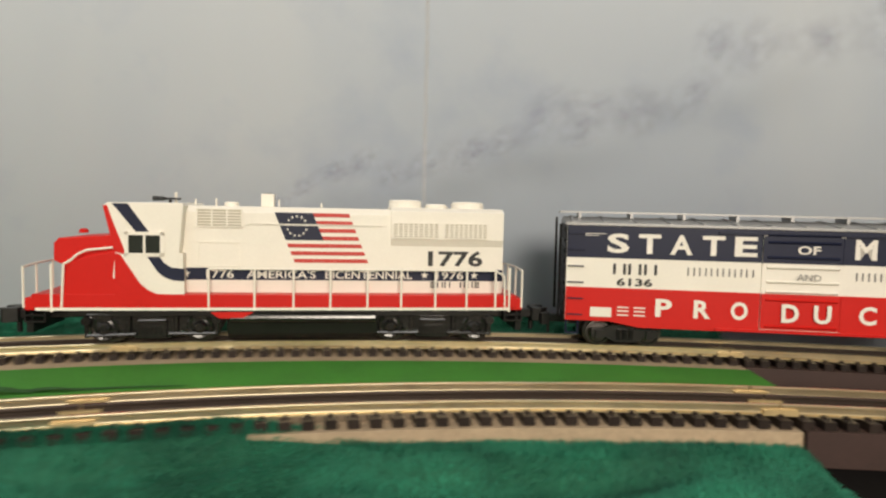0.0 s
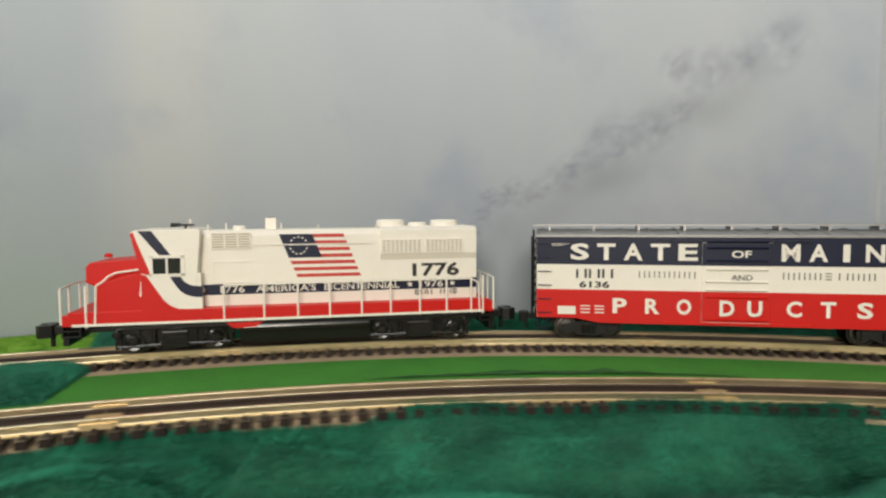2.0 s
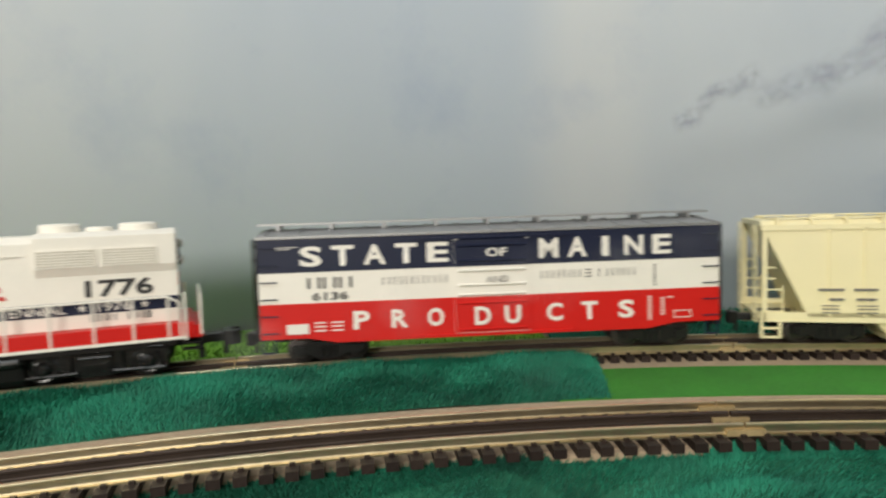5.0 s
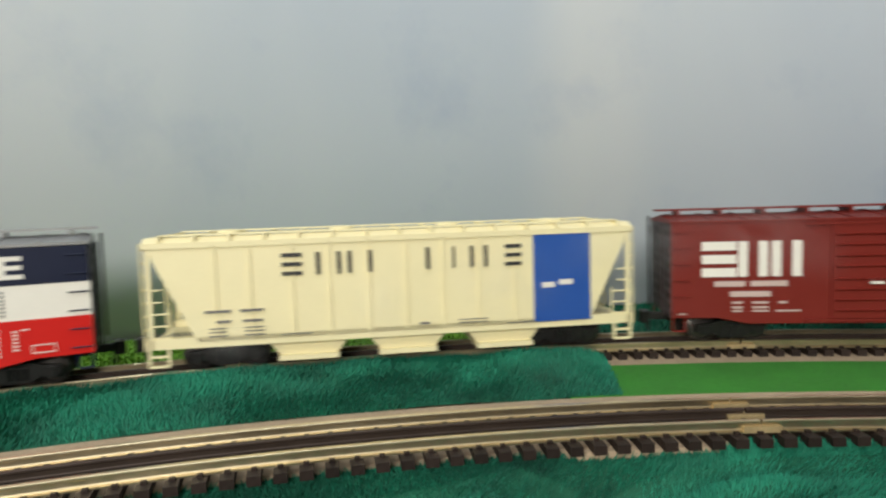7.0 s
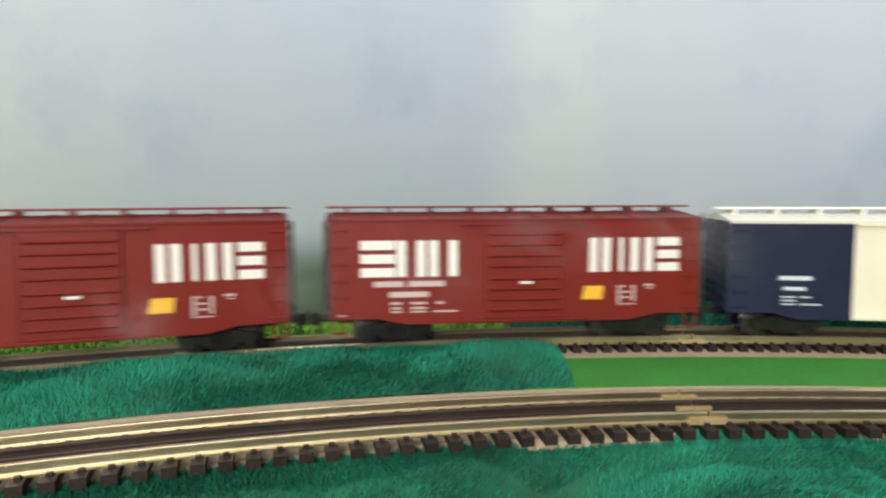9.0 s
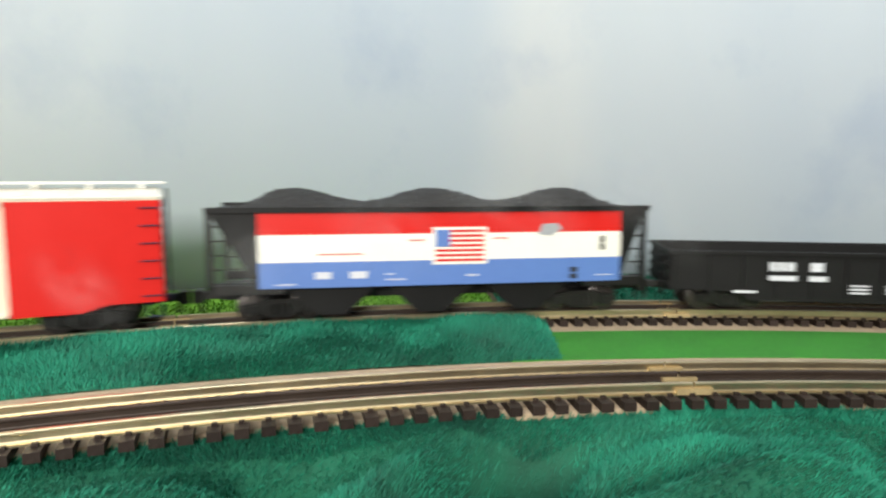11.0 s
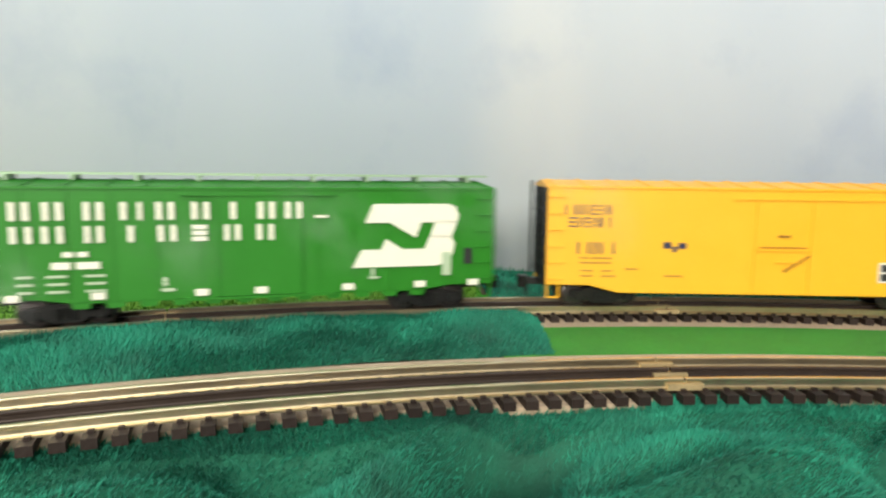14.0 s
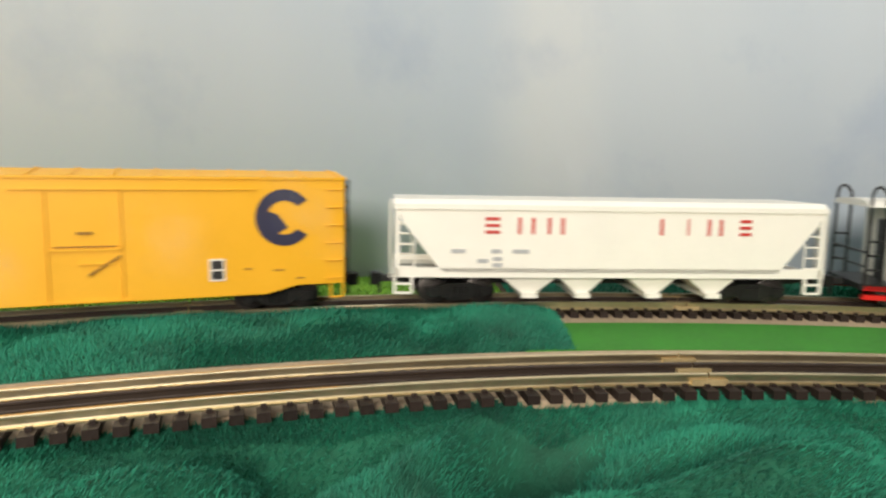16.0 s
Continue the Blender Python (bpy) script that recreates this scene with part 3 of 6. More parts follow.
            path_rod(bm, [(s * (h - 0.001), yy, z_sill), (s * (h - 0.001), yy, z_sill - 0.009), (s * (h - 0.009), yy, z_sill - 0.009), (s * (h - 0.009), yy, z_sill)], 0.0007, 5)
            part("step", bm, hardware or body, car)
    if panel_ribs:
        for y in (-w, w):
            for x in panel_ribs:
                part("panel_seam", box(B(), x - 0.0004, x + 0.0004, y - 0.0006, y + 0.0006, z_sill, z_eave - 0.001), body, car)
    # underframe
    part("centre_sill", box(B(), -h + 0.004, h - 0.004, -0.008, 0.008, 0.0125, z_sill + 0.002), BLACK, car)
    base = h - 0.040
    truck(car, -base, truck_turn(base))
    truck(car, base, -truck_turn(base))
    on_track(car, middle, base)
    return car, -w


def door_on(car, x0, x1, z0, z1, y, bands, ribs, rails):
    """A sliding door with pressed ribs: bands are (z0, z1, material)."""
    d = part("door", box(B(), x0, x1, y - 0.0010, y + 0.0005, z0, z1), bands[0][2], car)
    for b0, b1, m in bands[1:]:
        part("door_panel", box(B(), x0 + 0.0002, x1 - 0.0002, y - 0.0014, y - 0.0008, b0, b1), m, d)
    for zz, m in ribs:
        bm = B()
        prism(bm, [(y - 0.0013, zz - 0.0011), (y - 0.0026, zz), (y - 0.0013, zz + 0.0011)], x0 + 0.003, x1 - 0.003, "x")
        part("rib", bm, m, d)
    for zz, m in ((z0 - 0.0012, bands[-1][2]), (z1 + 0.0008, bands[1][2] if len(bands) > 1 else bands[0][2])):
        part("door_track", box(B(), x0 - rails, x1 + rails, y - 0.0020, y, zz - 0.0008, zz + 0.0008), m, car)
    for x in (x0 + 0.0006, x1 - 0.0006):
        for b0, b1, m in bands[1:] or [(z0, z1, bands[0][2])]:
            part("door_post", box(B(), x - 0.0005, x + 0.0005, y - 0.0019, y - 0.0008, max(b0, z0), min(b1, z1)), m, d)
    return d


def marks(items, z0, z1, y, material, parent, stroke=0.22):
    """Plain bars in place of trade lettering: one, two or three bars fill each space (x0, x1, form)."""
    h = z1 - z0
    t = stroke * h
    for x0, x1, form in items:
        w = x1 - x0
        t1 = min(t, w * 0.42)
        if form == "bar":
            c = (x0 + x1) / 2
            pieces = [rect(c - t1 / 2, c + t1 / 2, z0, z1)]
        elif form == "rows":
            k = min(t, h * 0.27)
            pieces = [rect(x0, x1, z, z + k) for z in (z0, (z0 + z1 - k) / 2, z1 - k)]
        else:
            pieces = [rect(x0, x0 + t1, z0, z1), rect(x1 - t1, x1, z0, z1)]
        for out in pieces:
            part("lettering_bar", prism(B(), out, y - 0.0003, y + 0.0002), material, parent)


# --- diesel locomotive
def lx(c):
    return (c - 784) / 4040


def hx(c):
    """Along the recessed hood side."""
    return lx(c) - 0.0050


def lz(c):
    return (435 - c) / 3925 * (1.0 if c > 300 else 1.0 + 0.05 * (300 - c) / 245)


def star(cx, cz, r, y, material, parent):
    pts = []
    for i in range(10):
        a = math.pi / 2 + i * math.pi / 5
        k = r if i % 2 == 0 else r * 0.42
        pts.append((cx + k * math.cos(a), cz + k * math.sin(a)))
    return decal("star", pts, y, material, parent)


def locomotive():
    loco = thing("diesel_locomotive", "red, white and navy diesel locomotive with a flag on its hood", "locomotive")
    wy, hy = 0.0320, 0.0225            # half widths of the walkway and of the long hood
    deck = lz(300)
    part("walkway", box(B(), lx(150), lx(1420), -wy, wy, lz(334), deck), RED, loco, bevel=0.0005)
    part("sill_stripe", box(B(), lx(160), lx(1400), -wy - 0.0006, wy + 0.0006, lz(341), lz(334)), WHITE, loco)
    for e in (-1, 1):
        part("side_valance", box(B(), lx(236), lx(1372), e * 0.0285 - 0.0012, e * 0.0285 + 0.0012, lz(356), lz(341)), BLACK, loco)
    # long hood, its roof edge chamfered
    hw = hy
    zt = lz(88)
    part("long_hood", prism(B(), [(-hw, deck), (hw, deck), (hw, zt - 0.004), (hw - 0.005, zt), (-hw + 0.005, zt), (-hw, zt - 0.004)], lx(505), lx(1388), "x"), WHITE, loco, bevel=0.0005)
    part("radiator_section", prism(B(), [(-hw - 0.0022, lz(160)), (-hw, lz(178)), (hw, lz(178)), (hw + 0.0022, lz(160)), (hw + 0.0022, zt - 0.001), (hw - 0.004, zt + 0.0016), (-hw + 0.004, zt + 0.0016), (-hw - 0.0022, zt - 0.001)], lx(1066), lx(1386), "x"), WHITE, loco, bevel=0.0004)
    # cab
    cw = 0.0315
    cab = part("cab", prism(B(), [(lx(345), lz(262)), (lx(505), lz(262)), (lx(522), lz(88)), (lx(515), lz(82)), (lx(335), lz(84)), (lx(322), lz(92)), (lx(330), lz(120)), (lx(352), lz(198))], -cw, cw), WHITE, loco, bevel=0.0008)
    part("cab_side", prism(B(), [(lx(352), lz(300)), (lx(520), lz(300)), (lx(520), lz(200)), (lx(352), lz(200))], -cw + 0.0003, cw - 0.0003), WHITE, loco)
    # low nose
    nose = part("nose", prism(B(), [(lx(215), lz(335)), (lx(350), lz(335)), (lx(350), lz(166)), (lx(330), lz(160)), (lx(205), lz(168)), (lx(193), lz(180)), (lx(192), lz(222)), (lx(215), lz(232))], -0.0245, 0.0245), RED, loco, bevel=0.0009)
    part("nose_side", prism(B(), [(lx(218), lz(338)), (lx(400), lz(338)), (lx(400), lz(210)), (lx(352), lz(196)), (lx(300), lz(208)), (lx(262), lz(216)), (lx(240), lz(226)), (lx(232), lz(246))], -0.0312, 0.0312), RED, loco, bevel=0.0006)
    bm = B()
    path_rod(bm, [(lx(222), -0.0318, lz(335)), (lx(228), -0.0318, lz(228)), (lx(246), -0.0318, lz(218)), (lx(262), -0.0318, lz(204)), (lx(284), -0.0318, lz(194)), (lx(345), -0.0300, lz(188))], 0.0008)
    part("nose_trim", bm, WHITE, loco)
    lathe_c = (lx(230), 0.0, lz(160))
    part("nose_cap", lathe(B(), [(0.003, 0), (0.003, 0.002), (0.0015, 0.003)], lathe_c, "z", 10), RED, loco)
    # cab windows
    for y in (-cw, cw):
        s = -1 if y < 0 else 1
        win = part("cab_window", prism(B(), rect(lx(382), lx(468), lz(203), lz(154)), y - 0.0003, y + 0.0003), GLASS_DARK, loco)
        bm = B()
        for x0, x1, z0, z1 in ((376, 386, 206, 150), (464, 474, 206, 150), (376, 474, 158, 150), (376, 474, 206, 200), (422, 428, 202, 156)):
            box(bm, lx(x0), lx(x1), y - 0.0008, y + 0.0008, lz(z0), lz(z1))
        part("window_frame", bm, WHITE, win)
    part("windshield", prism(B(), [(lx(331), lz(122)), (lx(338), lz(120)), (lx(356), lz(190)), (lx(349), lz(192))], -0.022, 0.022), GLASS_DARK, loco)
    part("headlight", lathe(B(), [(0.0026, 0.0), (0.0030, -0.0022), (0.0018, -0.0026)], (lx(326), -0.004, lz(102)), "x", 12), LAMPM, loco)
    part("cab_brow", box(B(), lx(320), lx(330), -0.010, 0.010, lz(118), lz(86)), RED, loco, bevel=0.0006)
    # sweeping stripes on the cab and nose
    y = -cw
    decal("navy_stripe", [(lx(346), lz(86)), (lx(384), lz(86)), (lx(436), lz(150)), (lx(404), lz(150))], y, NAVY, loco)
    decal("red_brow", [(lx(324), lz(92)), (lx(334), lz(90)), (lx(346), lz(122)), (lx(380), lz(204)), (lx(352), lz(198))], y, RED, loco)
    decal("navy_stripe", [(lx(430), lz(209)), (lx(462), lz(209)), (lx(474), lz(224)), (lx(492), lz(234)), (lx(524), lz(237)), (lx(524), lz(267)), (lx(498), lz(266)), (lx(474), lz(258)), (lx(456), lz(244))], y, NAVY, loco)
    decal("white_sweep", [(lx(370), lz(204)), (lx(430), lz(206)), (lx(458), lz(246)), (lx(476), lz(262)), (lx(500), lz(268)), (lx(524), lz(269)), (lx(524), lz(300)), (lx(482), lz(300)), (lx(456), lz(297)), (lx(436), lz(287)), (lx(418), lz(272)), (lx(396), lz(240))], y - 0.0002, WHITE, loco)
    decal("red_sweep", [(lx(380), lz(338)), (lx(585), lz(338)), (lx(585), lz(302)), (lx(482), lz(302)), (lx(454), lz(299)), (lx(432), lz(289)), (lx(414), lz(274)), (lx(392), lz(242)), (lx(366), lz(204)), (lx(352), lz(200)), (lx(352), lz(338))], y - 0.0004, RED, loco)
    # hood stripe and lettering
    y = -hw
    decal("navy_stripe", rect(lx(520), lx(1387), lz(267), lz(237)), y, NAVY, loco)
    yl = y - 0.0004
    for c in (540, 1183, 1325):
        star(hx(c), lz(252), 0.0028, yl, LETTER_W, loco)
    for body, a, b in (("1776", 592, 664), ("AMERICA'S", 697, 882), ("BICENTENNIAL", 908, 1148), ("1976", 1217, 1294)):
        lettering(body, hx(a), lz(262.5), (262.5 - 241) / 3925, LETTER_W, loco, yl - 0.0002, hx(b) - hx(a), bold=0.012)
    lettering("1776", hx(1192), lz(229), (229 - 186) / 3925, LETTER_B, loco, y - 0.0004, hx(1348) - hx(1192), bold=0.03)
    marks([(hx(a), hx(b), f) for a, b, f in ((1199, 1215, "rows"), (1219, 1236, "ring"), (1240, 1257, "ring"), (1282, 1290, "bar"), (1294, 1302, "bar"), (1306, 1322, "cols"), (1326, 1340, "rows"))], lz(285), lz(270), y, LETTER_B, loco)
    # flag: a slanted flag with a ring of stars
    sl = 55 / 122.0
    def fl(c, r):
        return (hx(c + (r - 100) * sl), lz(r))
    fy = y
    for i in range(13):
        r0, r1 = 100 + 122 * i / 13, 100 + 122 * (i + 1) / 13
        if i % 2 == 0:
            c0 = 868 if i < 7 else 770
            decal("flag_stripe", [fl(c0, r1), fl(970, r1), fl(970, r0), fl(c0, r0)], fy, LETTER_R, loco)
    decal("flag_canton", [fl(770, 166), fl(872, 166), fl(872, 100), fl(770, 100)], fy - 0.0001, NAVY, loco)
    for i in range(13):
        a = 2 * math.pi * i / 13
        star(hx(830) + 0.0066 * math.sin(a), lz(132) + 0.0066 * math.cos(a), 0.0011, fy - 0.0004, LETTER_W, loco)
    # doors and seams on the hood
    bm = B()
    for x0, x1, z0, z1 in ((570, 680, 234, 172), (695, 1060, 130, 128)):
        for r in (rect(hx(x0), hx(x0 + 3), lz(z0), lz(z1)), rect(hx(x1 - 3), hx(x1), lz(z0), lz(z1)), rect(hx(x0), hx(x1), lz(z1 + 3), lz(z1)), rect(hx(x0), hx(x1), lz(z0), lz(z0 - 3))):
            prism(bm, r, y - 0.0005, y + 0.0002)
    part("door_seam", bm, WHITE, loco)
    # louvres
    for x0, x1, z0, z1, yy, nx in ((568, 685, 136, 95, y, 3), (1092, 1220, 156, 120, y - 0.0022, 9), (1236, 1358, 156, 120, y - 0.0022, 9)):
        gr = part("grille", prism(B(), rect(hx(x0), hx(x1), lz(z0), lz(z1)), yy - 0.0004, yy + 0.0002), mat("grille_shade", (0.50, 0.46, 0.36), 0.6), loco)
        bm = B()
        n = 6
        for i in range(n + 1):
            zz = lz(z0) + (lz(z1) - lz(z0)) * i / n
            box(bm, hx(x0), hx(x1), yy - 0.0011, yy - 0.0002, zz - 0.0004, zz + 0.0004)
        for i in range(nx + 1):
            xx = hx(x0) + (hx(x1) - hx(x0)) * i / nx
            box(bm, xx - 0.0005, xx + 0.0005, yy - 0.0012, yy - 0.0002, lz(z0), lz(z1))
        part("louvre", bm, WHITE, gr)
    # roof fittings
    for c, r, top in ((1112, 0.0118, 64), (1203, 0.0080, 73), (1296, 0.0118, 66)):
        z0 = lz(86)
        fan = part("fan", lathe(B(), [(r * 0.96, z0), (r, z0 + 0.001), (r, lz(top) - 0.0012), (r * 0.9, lz(top)), (r * 0.3, lz(top) + 0.0003)], (lx(c), 0, 0), "z", 24), WHITE, loco, smooth=False)
    st = part("exhaust_stack", box(B(), lx(705), lx(740), -0.005, 0.005, lz(88), lz(56)), WHITE, loco, bevel=0.0006)
    part("stack_opening", box(B(), lx(711), lx(734), -0.0035, 0.0035, lz(57), lz(54.5)), BLACK, st)
    part("roof_hatch", lathe(B(), [(0.005, lz(88)), (0.005, lz(80)), (0.004, lz(77))], (lx(622), 0, 0), "z", 16), WHITE, loco)
    for c, t in ((530, 72), (585, 70), (755, 70), (872, 76)):
        part("lifting_eye", rod(B(), (lx(c), -0.006, lz(90)), (lx(c), -0.006, lz(t)), 0.0006), WHITE, loco)
    bm = B()
    rod(bm, (lx(476), -0.004, lz(84)), (lx(476), -0.004, lz(57)), 0.0010)
    part("antenna", bm, WHITE, loco)
    bm = B()
    rod(bm, (lx(465), -0.008, lz(84)), (lx(465), -0.008, lz(72)), 0.0010)
    for yy, c in ((-0.011, 424), (-0.008, 430), (-0.005, 440)):
        lathe(bm, [(0.0006, lx(490)), (0.0008, lx(452)), (0.0018, lx(c))], (0, yy, lz(73)), "x", 10)
    part("horn", bm, BLACK, loco)
    # handrails
    for s in (-1, 1):
        yy = s * 0.0318
        cols = [585, 703, 805, 903, 1003, 1095, 1190, 1278, 1360]
        for c in cols:
            part("handrail_post", rod(B(), (lx(c), yy, lz(342)), (lx(c), yy, lz(236)), 0.00085, 6), WHITE, loco)
        bm = B()
        path_rod(bm, [(lx(585), yy, lz(236)), (lx(1360), yy, lz(236)), (lx(1385), yy, lz(250)), (lx(1388), yy, lz(335))], 0.0007)
        part("handrail", bm, WHITE, loco)
    # end platforms, railings and steps
    for e, x0, x1, xr in ((-1, 130, 220, 128), (1, 1388, 1440, 1438)):
        part("platform", box(B(), lx(x0), lx(x1), -0.030, 0.030, lz(342), lz(310)), RED, loco, bevel=0.0005)
        for yy in (-0.030, -0.012, 0.012, 0.030):
            part("railing_post", rod(B(), (lx(xr), yy, lz(335)), (lx(xr), yy, lz(234)), 0.0008), WHITE, loco)
        bm = B()
        path_rod(bm, [(lx(xr), -0.030, lz(236)), (lx(xr), -0.012, lz(232)), (lx(xr), 0.012, lz(232)), (lx(xr), 0.030, lz(236))], 0.0007)
        xi = x1 - 22 if e < 0 else x0 + 12
        part("end_railing", bm, WHITE, loco)
        for yy in (-0.0315, 0.0315):
            part("grab_post", rod(B(), (lx(xi), yy, lz(345)), (lx(xi), yy, lz(228)), 0.0010), WHITE, loco)
        for yy in (-0.031, 0.024):
            bm = B()
            for zz in (352, 368):
                box(bm, lx(min(x0, x1) + 4), lx(min(x0, x1) + 50), yy, yy + 0.007, lz(zz + 4), lz(zz))
            for xx in (min(x0, x1) + 2, min(x0, x1) + 50):
                box(bm, lx(xx) - 0.0005, lx(xx) + 0.0005, yy, yy + 0.007, lz(372), lz(340))
            part("step_well", bm, BLACK, loco)
        px = lx(132) if e < 0 else lx(1436)
        part("pilot", box(B(), px - 0.002, px + 0.002, -0.024, 0.024, 0.0085, lz(342)), BLACK, loco)
        cp = coupler(loco, px + e * 0.010, e)
        cp.scale = (1.60, 1.6, 1.15)
    part("rear_marker", prism(B(), [(-0.006, lz(170)), (0.006, lz(170)), (0.006, lz(110)), (-0.006, lz(110))], lx(1386), lx(1394), "x"), BLACK, loco)
    for zz in (118, 158):
        part("rear_lamp", lathe(B(), [(0.0026, 0.0), (0.0028, 0.002), (0.0015, 0.0028)], (lx(1392), -0.0035, lz(zz)), "x", 12), LAMPM, loco)
        part("rear_lamp", lathe(B(), [(0.0026, 0.0), (0.0028, 0.002), (0.0015, 0.0028)], (lx(1392), 0.0035, lz(zz)), "x", 12), LAMPM, loco)
    part("number_board", prism(B(), [(-0.020, lz(215)), (-0.013, lz(215)), (-0.013, lz(185)), (-0.020, lz(185))], lx(1387), lx(1390), "x"), RED, loco)
    # underframe
    for y0, y1 in ((-wy, -wy + 0.004), (wy - 0.004, wy)):
        part("tank_skirt", prism(B(), [(lx(590), lz(346)), (lx(700), lz(346)), (lx(672), lz(362)), (lx(612), lz(362))], y0, y1), RED, loco)
    bm = prism(B(), [(-0.026, 0.007), (-0.022, 0.003), (0.022, 0.003), (0.026, 0.007), (0.028, 0.018), (0.026, 0.0225), (-0.026, 0.0225), (-0.028, 0.018)], lx(628), lx(1032), "x")
    part("fuel_tank", bm, BLACK, loco, bevel=0.001)
    bm = B()
    rod(bm, (lx(640), -0.0285, 0.0185), (lx(1025), -0.0285, 0.0185), 0.0036, 14)
    for c in (700, 830, 960):
        rod(bm, (lx(c) - 0.0012, -0.0285, 0.0185), (lx(c) + 0.0012, -0.0285, 0.0185), 0.0039, 14)
    part("air_reservoir", bm, GLOSSB, loco)
    part("frame", box(B(), lx(165), lx(1405), -0.0200, 0.0200, 0.0175, lz(338)), BLACK, loco, bevel=0.0006)
    for x in (-0.0876, 0.1017):
        truck(loco, x, truck_turn(0.0945) * (1 if x < 0 else -1), wheelbase=0.0585, r=0.0122, heavy=True, material=GLOSSB)
    on_track(loco, -9.82, 0.0945)
    return loco


locomotive()


# --- tricolour boxcar
def tricolour_boxcar():
    ze, zs = 0.0850, 0.0195
    car, y = boxcar("navy, white and red banded model boxcar with white slogan lettering", 0.308, zs, ze, WHITE, SILVER, 7.69, ends=BLACKP, running_board=SILVER, sill_drop=0.0035, hardware=NAVY)
    h = 0.154
    for yy in (y, -y - 0.0001):
        decal("navy_band", rect(-h + 0.0002, h - 0.0002, 0.0628, ze - 0.0004), yy, NAVY, car)
        decal("red_band", [(-h + 0.0002, zs), (-h + 0.030, zs), (-h + 0.050, zs - 0.0035), (h - 0.050, zs - 0.0035), (h - 0.030, zs), (h - 0.0002, zs), (h - 0.0002, 0.0425), (-h + 0.0002, 0.0425)], yy, RED, car)
    door_on(car, -0.0270, 0.0235, zs - 0.001, ze - 0.004, y, [(zs, ze, WHITE), (0.0628, ze - 0.0046, NAVY), (zs - 0.0006, 0.0425, RED)],
            [(0.0815, NAVY), (0.0765, NAVY), (0.0665, NAVY), (0.0600, WHITE), (0.0505, WHITE), (0.0440, WHITE), (0.0385, RED), (0.0210, RED)], 0.028)
    yl = y - 0.0005
    for body, a, b in (("STATE", -0.127, -0.0300), ("MAINE", 0.0300, 0.1205)):
        n = len(body)
        pitch = (b - a + 0.006) / n
        for i, ch in enumerate(body):
            w = 0.0048 if ch == "I" else pitch - 0.0062
            x = a + i * pitch + (0.004 if ch == "I" else 0)
            lettering(ch, x, 0.0664, 0.0132, LETTER_W, car, yl, w, bold=0.03)
    lettering("OF", -0.0058, 0.0690, 0.0056, LETTER_W, car, y - 0.0020, 0.0142, bold=0.02)
    for ch, px in zip("PRODUCTS", (865, 930, 992, 1073, 1125, 1200, 1262, 1328)):
        on_door = 1045 < px < 1165
        lettering(ch, (px - 1110) / 2610, 0.0240, 0.0122, LETTER_W, car, y - 0.0032 if on_door else yl, 0.0108, bold=0.03)
    lettering("6136", -0.1200, 0.0442, 0.0052, LETTER_B, car, yl, 0.0235, bold=0.025)
    marks([(-0.1226, -0.1142, "ring"), (-0.1126, -0.1040, "cols"), (-0.1022, -0.0938, "ring")], 0.0520, 0.0592, yl + 0.0002, LETTER_B, car, 0.24)
    marks([(-0.0740 + i * 0.0075, -0.0693 + i * 0.0075, f) for i, f in enumerate(("ring", "cols", "cols", "ring", "ring", "ring"))], 0.0527, 0.0580, yl + 0.0002, mat("grey_lettering", (0.16, 0.15, 0.14), 0.5), car, 0.14)
    lettering("AND", -0.0060, 0.0520, 0.0042, mat("grey_lettering", (0.16, 0.15, 0.14), 0.5), car, y - 0.0034, 0.0150)
    marks([(0.0314 + i * 0.0074, 0.0358 + i * 0.0074, f) for i, f in enumerate(("cols", "ring", "ring", "ring", "rows", "bar", "ring", "ring", "cols"))], 0.0527, 0.0580, yl + 0.0002, mat("grey_lettering", (0.16, 0.15, 0.14), 0.5), car, 0.14)
    bars([(-0.137, -0.1228, 0.0225, 0.0290)], yl, LETTER_W, car)
    bars([(-0.119 + i * 0.011, -0.1115 + i * 0.011, z, z + 0.0009) for i in range(2) for z in (0.0290, 0.0265, 0.0238)], yl, LETTER_W, car)
    bars([(0.104, 0.1062, 0.022 + i * 0.0021, 0.0232 + i * 0.0021) for i in range(8)] + [(0.113, 0.1152, 0.025 + i * 0.0021, 0.0262 + i * 0.0021) for i in range(6)] + [(0.117, 0.121, 0.0365, 0.0372)], yl, LETTER_W, car)
    bars([(0.108, 0.1096, 0.045 + i * 0.0022, 0.0464 + i * 0.0022) for i in range(7)], yl + 0.0002, mat("grey_lettering", (0.16, 0.15, 0.14), 0.5), car)
    for r in (rect(0.122, 0.134, 0.0225, 0.0230), rect(0.122, 0.134, 0.0270, 0.0275), rect(0.122, 0.1225, 0.0225, 0.0275), rect(0.1335, 0.134, 0.0225, 0.0275)):
        decal("stencil_frame", r, yl, LETTER_W, car)
    bars([(-0.150, -0.128, 0.0790, 0.0794), (-0.142, -0.133, 0.0778, 0.0782)], yl, LETTER_W, car)


tricolour_boxcar()


